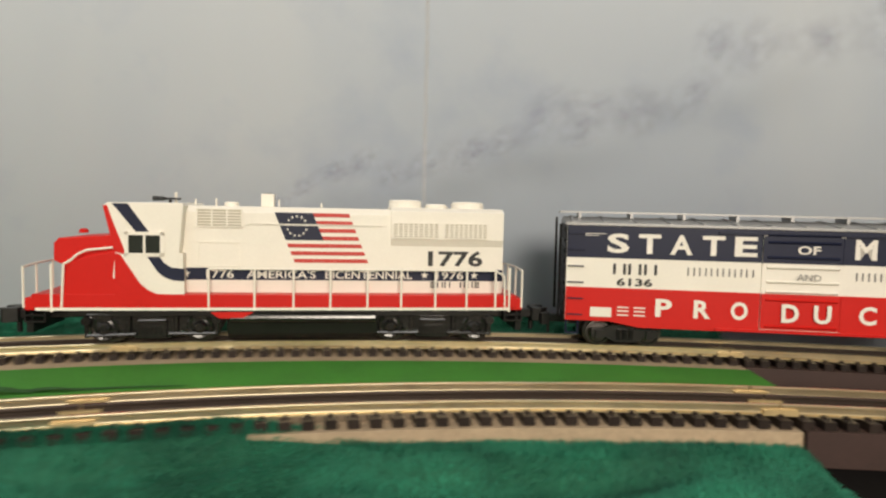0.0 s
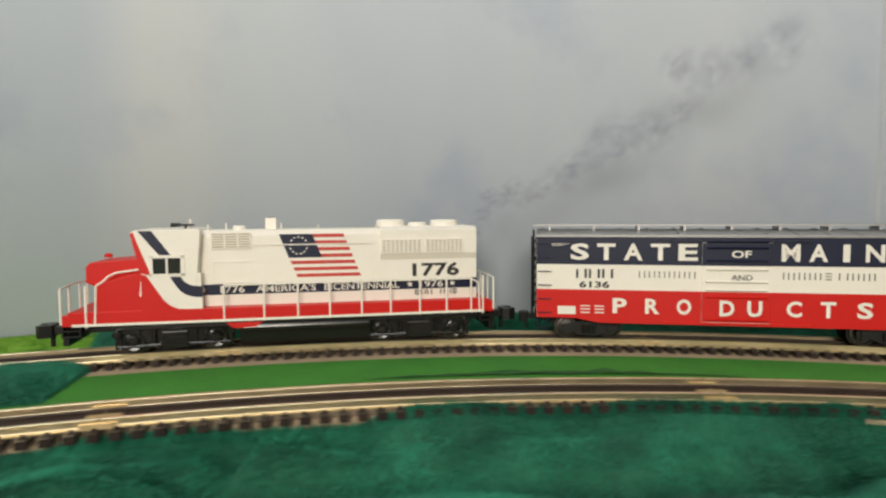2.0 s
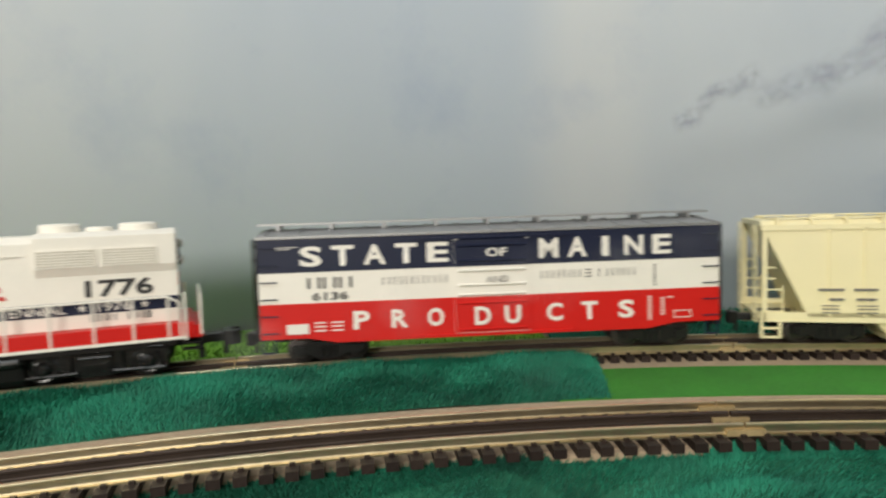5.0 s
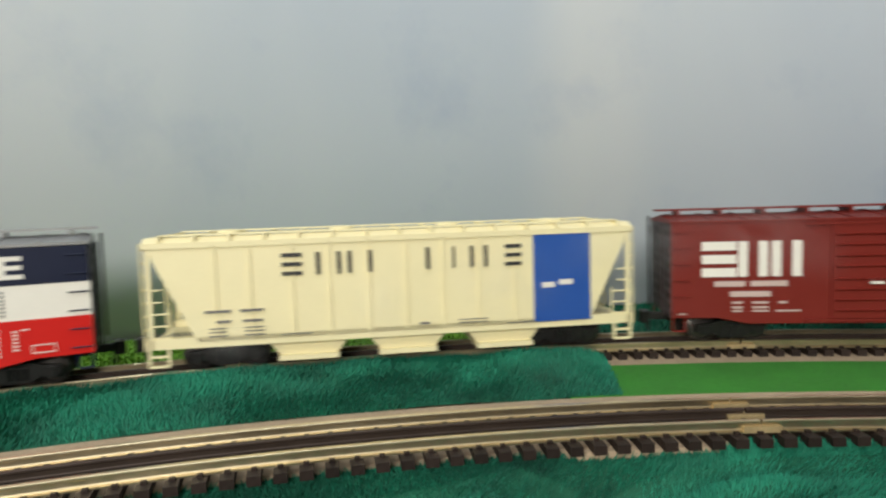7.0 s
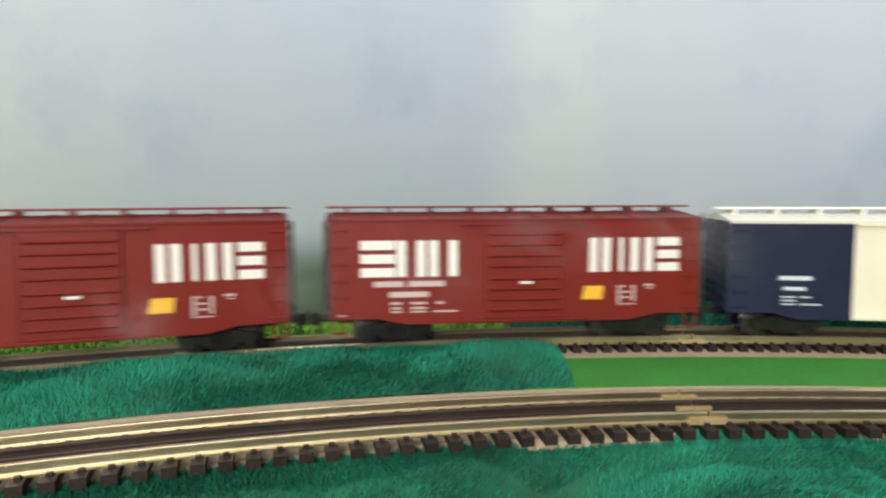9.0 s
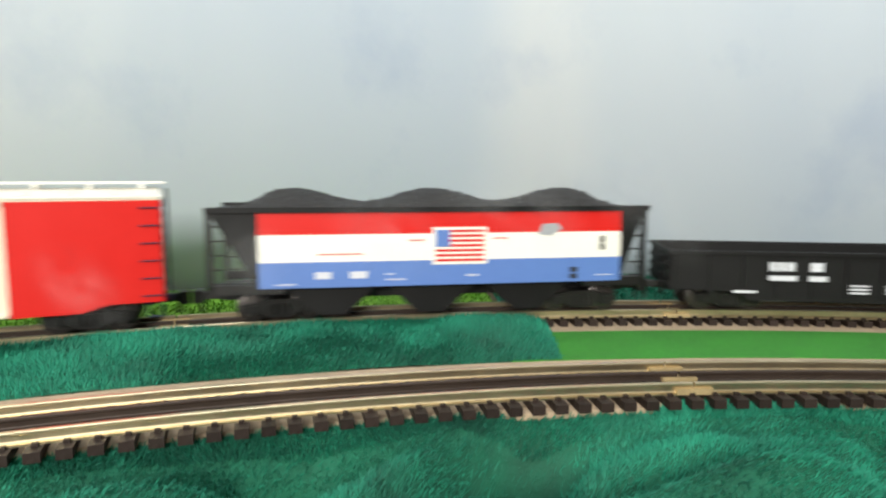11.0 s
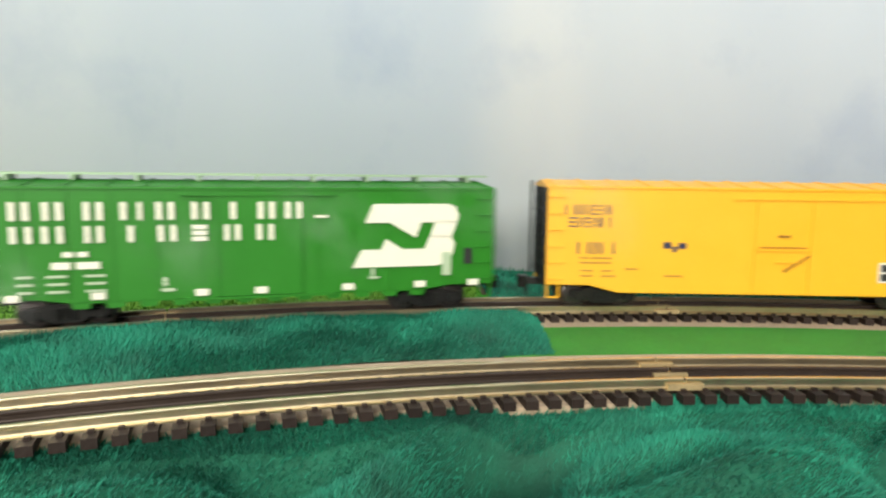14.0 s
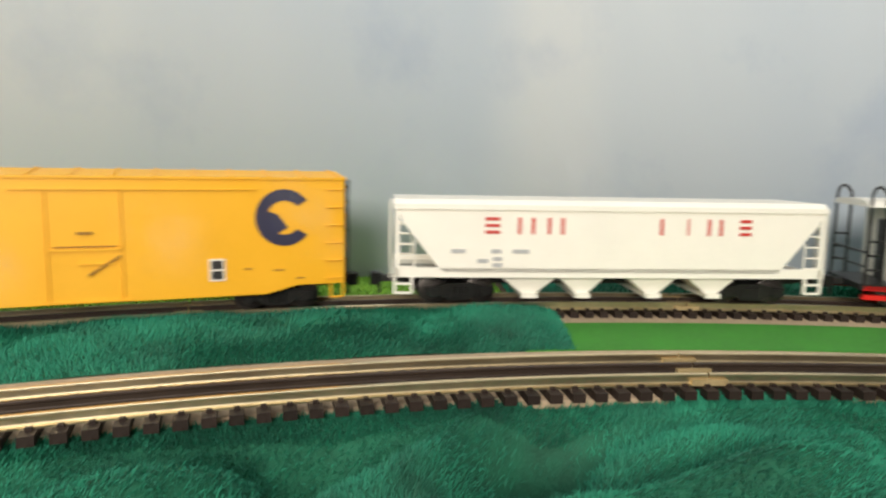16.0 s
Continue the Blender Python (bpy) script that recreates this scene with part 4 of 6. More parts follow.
# --- covered hoppers
def hopper_car(label, length, z_sill, z_top, body, middle, bays, slope, panels, roof_detail=True):
    car = thing("covered_hopper", label, "hopper car", "freight cars of the train")
    h, w = length / 2, W / 2
    # slab sides between the end cages, with sloped end sheets inside
    sx = h - slope
    part("body", prism(B(), [(-sx, z_sill), (sx, z_sill), (h - 0.006, z_top - 0.012), (h - 0.002, z_top), (-h + 0.002, z_top), (-h + 0.006, z_top - 0.012)], -w, w), body, car, bevel=0.0004)
    bm = B()
    prism(bm, [(-w - 0.0008, z_top - 0.001), (w + 0.0008, z_top - 0.001), (w - 0.004, z_top + 0.0030), (-w + 0.004, z_top + 0.0030)], -h, h, "x")
    rf = part("roof", bm, body, car, bevel=0.0004)
    if roof_detail:
        bm = B()
        for i in range(15):
            x = -h + 0.01 + (length - 0.02) * i / 14
            box(bm, x - 0.0008, x + 0.0008, -w - 0.001, w + 0.001, z_top + 0.0005, z_top + 0.0042)
        box(bm, -h + 0.01, h - 0.01, -w + 0.003, -w + 0.008, z_top + 0.0040, z_top + 0.0048)
        box(bm, -h + 0.01, h - 0.01, w - 0.008, w - 0.003, z_top + 0.0040, z_top + 0.0048)
        part("running_board", bm, body, rf)
        for i in range(4):
            x = -h * 0.7 + i * h * 1.4 / 3
            part("hatch", lathe(B(), [(0.008, z_top + 0.002), (0.008, z_top + 0.0052), (0.006, z_top + 0.0060)], (x, 0, 0), "z", 16), body, rf)
    for y in (-w, w):
        s = -1 if y < 0 else 1
        bm = B()
        for x in panels:
            box(bm, x - 0.0008, x + 0.0008, min(y, y + s * 0.0012), max(y, y + s * 0.0012), z_sill + 0.001, z_top - 0.002)
        part("side_ribs", bm, body, car)
        part("side_sill", box(B(), -h, h, min(y, y - s * 0.004), max(y, y - s * 0.004), z_sill - 0.0030, z_sill + 0.0035), body, car)
        part("top_chord", box(B(), -h, h, min(y, y + s * 0.0012), max(y, y + s * 0.0012), z_top - 0.0035, z_top), body, car)
        for e in (-1, 1):
            bm = B()
            x0 = e * (h - 0.0012)
            box(bm, min(x0, x0 - e * 0.0030), max(x0, x0 - e * 0.0030), min(y, y - s * 0.0014), max(y, y - s * 0.0014), z_sill - 0.003, z_top)
            x1 = e * (h - 0.014)
            yy = y - s * 0.001
            for k in range(5):
                z = z_sill + 0.004 + k * 0.0075
                rod(bm, (x0, yy, z), (x1 if k < 3 else e * (h - 0.010), yy, z), 0.0006, 5)
            rod(bm, (x1, yy, z_sill), (x1, yy, z_sill + 0.022), 0.0006, 5)
            part("end_post", bm, body, car)
            bm = B()
            a, b = e * (h - 0.001), e * (h - 0.0125)
            for xx in (a, b):
                box(bm, xx - 0.0009, xx + 0.0009, yy - 0.0009, yy + 0.0009, z_sill - 0.014, z_sill - 0.002)
            for zz in (z_sill - 0.0137, z_sill - 0.0075):
                box(bm, min(a, b), max(a, b), yy - 0.0009, yy + 0.0009, zz - 0.0007, zz + 0.0007)
            part("step", bm, body, car)
    for e in (-1, 1):
        bm = B()
        box(bm, min(e * h, e * (h - 0.040)), max(e * h, e * (h - 0.040)), -w + 0.003, w - 0.003, z_sill - 0.002, z_sill)
        part("end_floor", bm, body, car)
        ladder(car, e * (h + 0.002), -w + 0.008, z_sill - 0.004, z_top, 0.010, body, 8, "y")
        ladder(car, e * (h + 0.002), w - 0.008, z_sill - 0.004, z_top, 0.010, body, 8, "y")
        coupler(car, e * (h + 0.006), e)
    for x, half, foot, z0 in bays:
        part("hopper_bay", prism(B(), [(x - half, z_sill), (x + half, z_sill), (x + foot, z0), (x - foot, z0)], -w + 0.006, w - 0.006), body, car, bevel=0.0004)
        part("outlet_gate", box(B(), x - foot - 0.002, x + foot + 0.002, -w + 0.002, w - 0.002, z0 - 0.0014, z0 + 0.0016), body, car)
    part("centre_sill", box(B(), -h + 0.004, h - 0.004, -0.007, 0.007, 0.0125, z_sill), BLACK, car)
    base = h - 0.0430
    truck(car, -base, truck_turn(base))
    truck(car, base, -truck_turn(base))
    on_track(car, middle, base)
    return car, -w


def ivory_hopper():
    car, y = hopper_car("ivory covered hopper car with a blue panel and black lettering", 0.315, 0.0200, 0.0830, IVORY, 24.63, [(-0.060, 0.028, 0.017, 0.0065), (0.004, 0.028, 0.017, 0.0065), (0.069, 0.028, 0.017, 0.0065)], 0.0300,
                        [-0.115, -0.094, -0.068, -0.045, -0.020, 0.004, 0.028, 0.052, 0.076])
    yl = y - 0.0013
    k = 1 / 2730
    c = 703
    decal("blue_panel", rect((945 - c) * k, (1052 - c) * k, 0.0212, 0.0795), y - 0.0001, BLUEP, car, thick=0.0008)
    bars([((960 - c) * k, (984 - c) * k, 0.0440, 0.0475), ((992 - c) * k, (1018 - c) * k, 0.0455, 0.0490)], y - 0.0009, LETTER_W, car)
    marks([((a - c) * k, (b - c) * k, f) for a, b, f in ((500, 534, "rows"), (558, 600, "ring"), (612, 654, "ring"), (740, 764, "bar"), (794, 803, "bar"), (828, 860, "cols"), (892, 922, "rows"))], 0.0600, 0.0740, yl, LETTER_B, car, 0.17)
    grey = mat("grey_lettering", (0.16, 0.15, 0.14), 0.5)
    bars([((a - c) * k, (b - c) * k, z, z + 0.0016) for a, b, z in ((370, 412, 0.0385), (428, 466, 0.0385), (388, 412, 0.0320), (432, 464, 0.0320), (735, 752, 0.0240))], yl, grey, car)
    bars([((a - c) * k, (b - c) * k, z, z + 0.0007) for a, b in ((376, 404), (434, 466)) for z in (0.0235, 0.0260, 0.0282)] + [((a - c) * k, (a + 52 - c) * k, z, z + 0.0006) for a, z in ((495, 0.0225), (805, 0.0235), (805, 0.0255), (895, 0.0215))], yl, grey, car)


ivory_hopper()


def maroon_boxcar(middle):
    ze, zs = 0.0835, 0.0190
    car, y = boxcar("maroon model boxcar with large white lettering and a small gold emblem", 0.2505, zs, ze, MAROON, MAROON, middle, ends=mat("dark_end", (0.05, 0.035, 0.035), 0.55), running_board=MAROON, sill_drop=0.004)
    # 1064 is the middle of the side, 638 its width
    def x(p):
        return (p - 1064) * 0.2505 / 638

    def z(p):
        return 0.0835 - (p - 380) * 0.0665 / 182
    yl = y - 0.0002
    door_on(car, x(1003), x(1140), z(558), z(388), y, [(zs, ze, MAROON)], [(z(v), MAROON) for v in (405, 424, 444, 463, 486, 505, 524, 543)], 0.016)
    marks([(x(795), x(852), "rows"), (x(855), x(903), "ring"), (x(909), x(957), "ring")], z(480), z(415), yl, LETTER_W, car, 0.25)
    marks([(x(1185), x(1222), "cols"), (x(1233), x(1250), "bar"), (x(1258), x(1298), "cols"), (x(1306), x(1345), "rows")], z(476), z(413), yl, LETTER_W, car, 0.25)
    bars([(x(a), x(b), z(c1), z(c0)) for a, b, c0, c1 in ((816, 866, 488, 498), (875, 935, 488, 498), (842, 908, 507, 517), (845, 862, 526, 530), (878, 904, 526, 530), (920, 934, 526, 530),
                                                         (845, 862, 535, 539), (878, 904, 535, 539), (845, 862, 542, 545), (878, 904, 542, 545), (916, 956, 542, 545), (756, 770, 545, 550))], yl, mat("faded_lettering", (0.55, 0.42, 0.38), 0.5), car)
    part("latch", box(B(), x(1063), x(1084), y - 0.0034, y - 0.0008, z(495), z(491)), LETTER_W, car)
    decal("gold_emblem", [(x(1172), z(527)), (x(1208), z(527)), (x(1211), z(502)), (x(1178), z(502))], yl + 0.0002, GOLD, car)
    fl = mat("faded_lettering", (0.55, 0.42, 0.38), 0.5)
    bars([(x(1236), x(1241), z(535), z(502)), (x(1262), x(1267), z(532), z(502)), (x(1236), x(1250), z(505), z(502)), (x(1236), x(1267), z(538), z(536)), (x(1284), x(1300), z(504), z(500)), (x(1288), x(1298), z(509), z(507)), (x(1244), x(1258), z(516), z(513)), (x(1244), x(1258), z(526), z(523))], yl, fl, car)


maroon_boxcar(40.03)
maroon_boxcar(53.82)


def panelled_boxcar():
    ze, zs = 0.0820, 0.0190
    car, y = boxcar("boxcar in navy, cream and red vertical panels, white roof", 0.2490, zs, ze, CREAM, WHITE, 67.3, ends=NAVY, running_board=WHITE, hardware=NAVY)
    h = 0.1245
    for yy in (y, -y - 0.0001):
        decal("navy_panel", [(-h, zs), (-h + 0.030, zs), (-h + 0.045, zs - 0.004), (-h + 0.0800, zs - 0.004), (-h + 0.0800, ze - 0.0015), (-h, ze - 0.0015)], yy, NAVY, car)
        decal("red_panel", [(h, zs), (h - 0.030, zs), (h - 0.045, zs - 0.004), (h - 0.0800, zs - 0.004), (h - 0.0800, ze - 0.0015), (h, ze - 0.0015)], yy, RED, car)
    door_on(car, -0.024, 0.024, zs - 0.001, ze - 0.003, y, [(zs, ze, CREAM)], [(0.03 + i * 0.0085, CREAM) for i in range(6)], 0.02)
    fl = mat("pale_lettering", (0.62, 0.62, 0.66), 0.5)
    bars([(-h + a, -h + b, z, z + t) for a, b, z, t in ((0.033, 0.054, 0.0420, 0.0028), (0.036, 0.050, 0.0350, 0.0024), (0.035, 0.044, 0.0300, 0.0009), (0.047, 0.054, 0.0300, 0.0009), (0.035, 0.044, 0.0275, 0.0009), (0.035, 0.044, 0.0250, 0.0009), (0.047, 0.060, 0.0250, 0.0009))], y - 0.0003, fl, car)


panelled_boxcar()


def coal_hopper():
    car = thing("coal_hopper", "open hopper with red, white and blue bands, heaped with coal", "hopper car", "freight cars of the train")
    def up(items):
        return [(p, q, c + 0.0055, d + 0.0055) for p, q, c, d in items]
    L, zs, zt = 0.290, 0.0235, 0.0735
    h, w = L / 2, W / 2
    x0, x1 = -0.115, 0.126
    part("body", prism(B(), [(x0, zs), (x1, zs), (h - 0.004, zt - 0.006), (h, zt), (-h, zt), (-h + 0.004, zt - 0.006)], -w, w), BLACKP, car, bevel=0.0004)
    for yy in (-w, w):
        for z0, z1, m, n in ((0.0580, zt - 0.0016, RED, "red_band"), (0.0405, 0.0580, WHITE, "white_band"), (0.0240, 0.0405, MIDBLUE, "blue_band")):
            decal(n, rect(x0, x1, z0, z1), yy + (0.0001 if yy > 0 else 0), m, car)
        s = -1 if yy < 0 else 1
        part("top_chord", box(B(), -h - 0.001, h + 0.001, min(yy, yy + s * 0.0020), max(yy, yy + s * 0.0020), zt - 0.0015, zt + 0.0020), BLACKP, car)
        for e in (-1, 1):
            bm = B()
            box(bm, min(e * h, e * (h - 0.003)), max(e * h, e * (h - 0.003)), min(yy, yy - s * 0.002), max(yy, yy - s * 0.002), zs - 0.002, zt)
            for k in range(5):
                rod(bm, (e * h, yy - s * 0.001, zs + 0.004 + k * 0.009), (e * (h - 0.012), yy - s * 0.001, zs + 0.004 + k * 0.009), 0.0006, 5)
            part("end_post", bm, BLACK, car)
            part("side_sill", box(B(), min(e * h, e * (h - 0.045)), max(e * h, e * (h - 0.045)), min(yy, yy - s * 0.004), max(yy, yy - s * 0.004), zs - 0.003, zs + 0.003), BLACK, car)
    y = -w - 0.0003
    decal("flag_field", rect(-0.0045, 0.0320, 0.0375, 0.0620), y, WHITE, car)
    for i in range(13):
        z0 = 0.0395 + i * 0.0208 / 13
        if i % 2 == 0:
            decal("flag_stripe", rect(0.0070 if i > 5 else -0.0025, 0.0300, z0, z0 + 0.0016), y - 0.0004, RED, car)
    decal("flag_canton", rect(-0.0025, 0.0070, 0.0491, 0.0603), y - 0.0004, MIDBLUE, car)
    pale = mat("pale_lettering", (0.62, 0.62, 0.66), 0.5)
    bars(up([(-0.080, -0.070, 0.024, 0.0285), (-0.058, -0.047, 0.024, 0.0285), (-0.105, -0.092, 0.0205, 0.0212), (-0.035, -0.022, 0.0225, 0.0232), (-0.035, -0.030, 0.026, 0.0267), (0.018, 0.026, 0.0240, 0.0250), (0.108, 0.120, 0.0225, 0.0230)]), y, pale, car)
    bars(up([(-0.078, -0.050, 0.0395, 0.0402), (-0.020, -0.010, 0.0478, 0.0486), (0.036, 0.046, 0.0485, 0.0492)]), y, LETTER_R, car)
    decal("grey_emblem", [(0.067, 0.0565), (0.076, 0.0555), (0.084, 0.0605), (0.080, 0.0640), (0.070, 0.0635)], y, mat("grey_emblem", (0.35, 0.36, 0.38), 0.5), car)
    bars(up([(0.111, 0.1145, 0.0400, 0.0445), (0.111, 0.1145, 0.0450, 0.0495), (0.090, 0.095, 0.0205, 0.0240), (0.090, 0.095, 0.0250, 0.0285)]), y, LETTER_B, car)
    # heaped load: a bumpy mound in three heaps
    bm = B()
    nx, ny = 110, 22
    grid = []
    for i in range(nx + 1):
        row = []
        x = -h + 0.004 + (L - 0.008) * i / nx
        u = i / nx
        for j in range(ny + 1):
            v = j / ny * 2 - 1
            heap = 0.0050 + 0.0090 * math.sin(math.pi * 3 * u) ** 2
            edge = min(1, 9 * u, 9 * (1 - u))
            z = zt - 0.001 + heap * (1 - abs(v) ** 2.2) * edge + 0.0016 * noise.noise(Vector((x * 260, v * 9, 1.0))) + 0.0008 * noise.noise(Vector((x * 700, v * 24, 4.0)))
            row.append(bm.verts.new((x, v * (w - 0.001), z if abs(v) < 0.999 else zt - 0.002)))
        grid.append(row)
    for i in range(nx):
        for j in range(ny):
            bm.faces.new((grid[i][j], grid[i + 1][j], grid[i + 1][j + 1], grid[i][j + 1]))
    part("coal_load", bm, COAL, car, "heaped black coal")
    for x in (-0.070, -0.004, 0.062):
        part("hopper_bay", prism(B(), [(x - 0.030, zs), (x + 0.030, zs), (x + 0.009, 0.0050), (x - 0.009, 0.0050)], -w + 0.006, w - 0.006), BLACKP, car)
    part("centre_sill", box(B(), -h + 0.004, h - 0.004, -0.007, 0.007, 0.0125, zs), BLACK, car)
    for e in (-1, 1):
        ladder(car, e * (h + 0.001), -w + 0.008, zs - 0.004, zt, 0.010, BLACK, 7, "y")
        coupler(car, e * (h + 0.006), e)
    base = h - 0.0400
    truck(car, -base, truck_turn(base))
    truck(car, base, -truck_turn(base))
    on_track(car, 82.0, base)


coal_hopper()


def gondola():
    car = thing("gondola", "low black open gondola car with small white markings", "gondola car", "freight cars of the train")
    L, zs, zt = 0.325, 0.0120, 0.0430
    h, w = L / 2, W / 2
    for s in (-1, 1):
        y0, y1 = (w - 0.0016, w) if s > 0 else (-w, -w + 0.0016)
        part("side", prism(B(), [(-h, zs + 0.005), (-h + 0.045, zs + 0.004), (-h + 0.055, zs - 0.002), (h - 0.055, zs - 0.002), (h - 0.045, zs + 0.004), (h, zs + 0.005), (h, zt), (-h, zt)], y0, y1), BLACKP, car)
        yo = s * w
        part("top_rail", box(B(), -h - 0.001, h + 0.001, min(yo, yo + s * 0.0018) - 0.0006, max(yo, yo + s * 0.0018), zt - 0.0012, zt + 0.0014), BLACKP, car)
        bm = B()
        for i in range(15):
            x = -h + 0.006 + (L - 0.012) * i / 14
            box(bm, x - 0.0013, x + 0.0013, min(yo, yo + s * 0.0014), max(yo, yo + s * 0.0014), zs + 0.002, zt - 0.001)
        part("side_ribs", bm, BLACKP, car)
    for e in (-1, 1):
        xo = e * h
        part("end", box(B(), min(xo, xo - e * 0.0016), max(xo, xo - e * 0.0016), -w, w, zs + 0.004, zt + 0.001), BLACKP, car)
        bm = B()
        for z in (0.021, 0.028, 0.035):
            box(bm, min(xo, xo + e * 0.0016), max(xo, xo + e * 0.0016), -w + 0.003, w - 0.003, z - 0.0014, z + 0.0014)
        part("end_ribs", bm, BLACKP, car)
        ladder(car, xo + e * 0.003, -w + 0.007, zs, zt, 0.009, BLACK, 5, "y")
        coupler(car, xo + e * 0.006, e)
    part("floor", box(B(), -h, h, -w + 0.001, w - 0.001, 0.0165, 0.0185), BLACKP, car)
    part("centre_sill", box(B(), -h + 0.004, h - 0.004, -0.007, 0.007, 0.0115, 0.0166), BLACK, car)
    y = -w - 0.0014
    k = L / 945

    def x(p):
        return (p - 482) * k
    pale = mat("pale_lettering", (0.62, 0.62, 0.66), 0.5)
    bars([(x(203), x(216), .0312, .0372), (x(219), x(232), .0312, .0372), (x(235), x(250), .0312, .0372), (x(280), x(304), .0312, .0372), (x(203), x(255), .0245, .0280), (x(278), x(312), .0245, .0280),
          (x(355), x(390), .0190, .0202), (x(355), x(390), .0165, .0177), (x(355), x(390), .0215, .0225), (x(422), x(462), .0190, .0202), (x(422), x(462), .0165, .0177), (x(422), x(462), .0215, .0225), (x(485), x(500), .0215, .0225), (x(488), x(525), .0160, .0168),
          (x(135), x(180), .0155, .0172), (x(682), x(700), .0270, .0335), (x(728), x(758), .0180, .0205), (x(832), x(880), .0215, .0300)], y, pale, car)
    decal("white_emblem", [(x(780), .0225), (x(806), .0225), (x(824), .0320), (x(798), .0330), (x(788), .0280)], y, LETTER_W, car)
    bars([(x(838), x(846), .0235, .0285), (x(852), x(860), .0235, .0285), (x(866), x(874), .0235, .0285)], y - 0.0003, LETTER_B, car)
    decal("yellow_dot", [(x(897) + 0.0022 * math.cos(a * math.pi / 5), 0.0262 + 0.0022 * math.sin(a * math.pi / 5)) for a in range(10)], y, GOLD, car)
    base = h - 0.0420
    truck(car, -base, truck_turn(base))
    truck(car, base, -truck_turn(base))
    on_track(car, 98.2, base)


gondola()


def green_boxcar():
    ze, zs = 0.0830, 0.0195
    def x(p):
        return (p - 1062) * 0.305 / 772

    def z(p):
        return 0.0830 - (p - 328) * 0.065 / 172
    car, y = boxcar("bright green model boxcar with cream lettering and a large cream emblem", 0.305, zs, ze, GREENP, GREENP, 115.0, running_board=mat("pale_green_walk", (0.30, 0.42, 0.26), 0.5, 0.2), sill_drop=0.003,
                    panel_ribs=[-0.128, -0.105, -0.082, -0.058, -0.034, 0.036, 0.058, 0.082, 0.105, 0.128])
    door_on(car, x(1000), x(1128), z(500), z(338), y, [(zs, ze, GREENP)], [], 0.020)
    for i in range(12):
        xx = -0.1 + i * 0.2 / 11
        part("sill_bracket", prism(B(), [(xx - 0.006, zs - 0.002), (xx + 0.006, zs - 0.002), (xx + 0.004, zs - 0.006), (xx - 0.004, zs - 0.006)], y, y + 0.003), GREENP, car)
    cl = mat("cream_lettering", (0.80, 0.77, 0.62), 0.5, vary=0.03)
    yl = y - 0.0018
    def u(p):
        return (p - 761) * 0.305 / 807

    def v(p):
        return 0.0830 - (p - 333) * 0.065 / 176
    marks([(u(a), u(b), f) for a, b, f in ((408, 434, "ring"), (452, 478, "cols"), (507, 533, "ring"), (552, 572, "bar"), (578, 592, "bar"), (608, 634, "cols"), (660, 686, "ring"), (710, 734, "bar"), (760, 786, "ring"), (803, 829, "cols"))], v(381), v(353), yl, cl, car, 0.30)
    marks([(u(a), u(b), f) for a, b, f in ((408, 436, "cols"), (450, 478, "ring"), (507, 532, "ring"), (560, 582, "bar"), (610, 636, "cols"), (660, 682, "rows"), (708, 732, "ring"), (758, 784, "cols"))], v(416), v(390), yl, cl, car, 0.30)
    bars([(u(850), u(872), v(380), v(376)), (u(476), u(490), v(438), v(430)), (u(496), u(510), v(438), v(430)), (u(460), u(486), v(457), v(446)), (u(494), u(526), v(457), v(446))], yl, cl, car)
    bars([(u(a), u(b), v(c + 4), v(c)) for a, b in ((412, 434), (452, 480), (505, 533)) for c in (466, 478, 490)] + [(u(612), u(632), v(497), v(492)), (u(614), u(621), v(488), v(474)), (u(940), u(958), v(488), v(484)), (u(944), u(950), v(482), v(470)), (u(1070), u(1086), v(486), v(444))], yl, mat("faded_green_lettering", (0.42, 0.52, 0.34), 0.5), car)
    bars([(u(p - 10), u(p + 10), v(506), v(495)) for p in (405, 522, 672, 763, 905, 1030, 1128)], yl, cl, car)
    bars([(x(1396), x(1410), z(458), z(430))], yl, LETTER_B, car)
    ye = y - 0.0009
    decal("emblem_block", [(x(1241), z(352)), (x(1228), z(384)), (x(1268), z(384)), (x(1312), z(410)), (x(1322), z(384)), (x(1384), z(384)), (x(1386), z(370)), (x(1380), z(357)), (x(1368), z(352))], ye, cl, car, thick=0.0008)
    decal("emblem_block", [(x(1207), z(460)), (x(1350), z(460)), (x(1366), z(452)), (x(1376), z(440)), (x(1379), z(422)), (x(1374), z(408)), (x(1336), z(408)), (x(1328), z(430)), (x(1290), z(430)), (x(1262), z(412)), (x(1254), z(430)), (x(1222), z(430))], ye, cl, car, thick=0.0008)
    part("emblem_block", prism(B(), [(x(1336), z(410)), (x(1374), z(410)), (x(1384), z(382)), (x(1346), z(382))], ye - 0.0008, ye + 0.0002), cl, car)


green_boxcar()


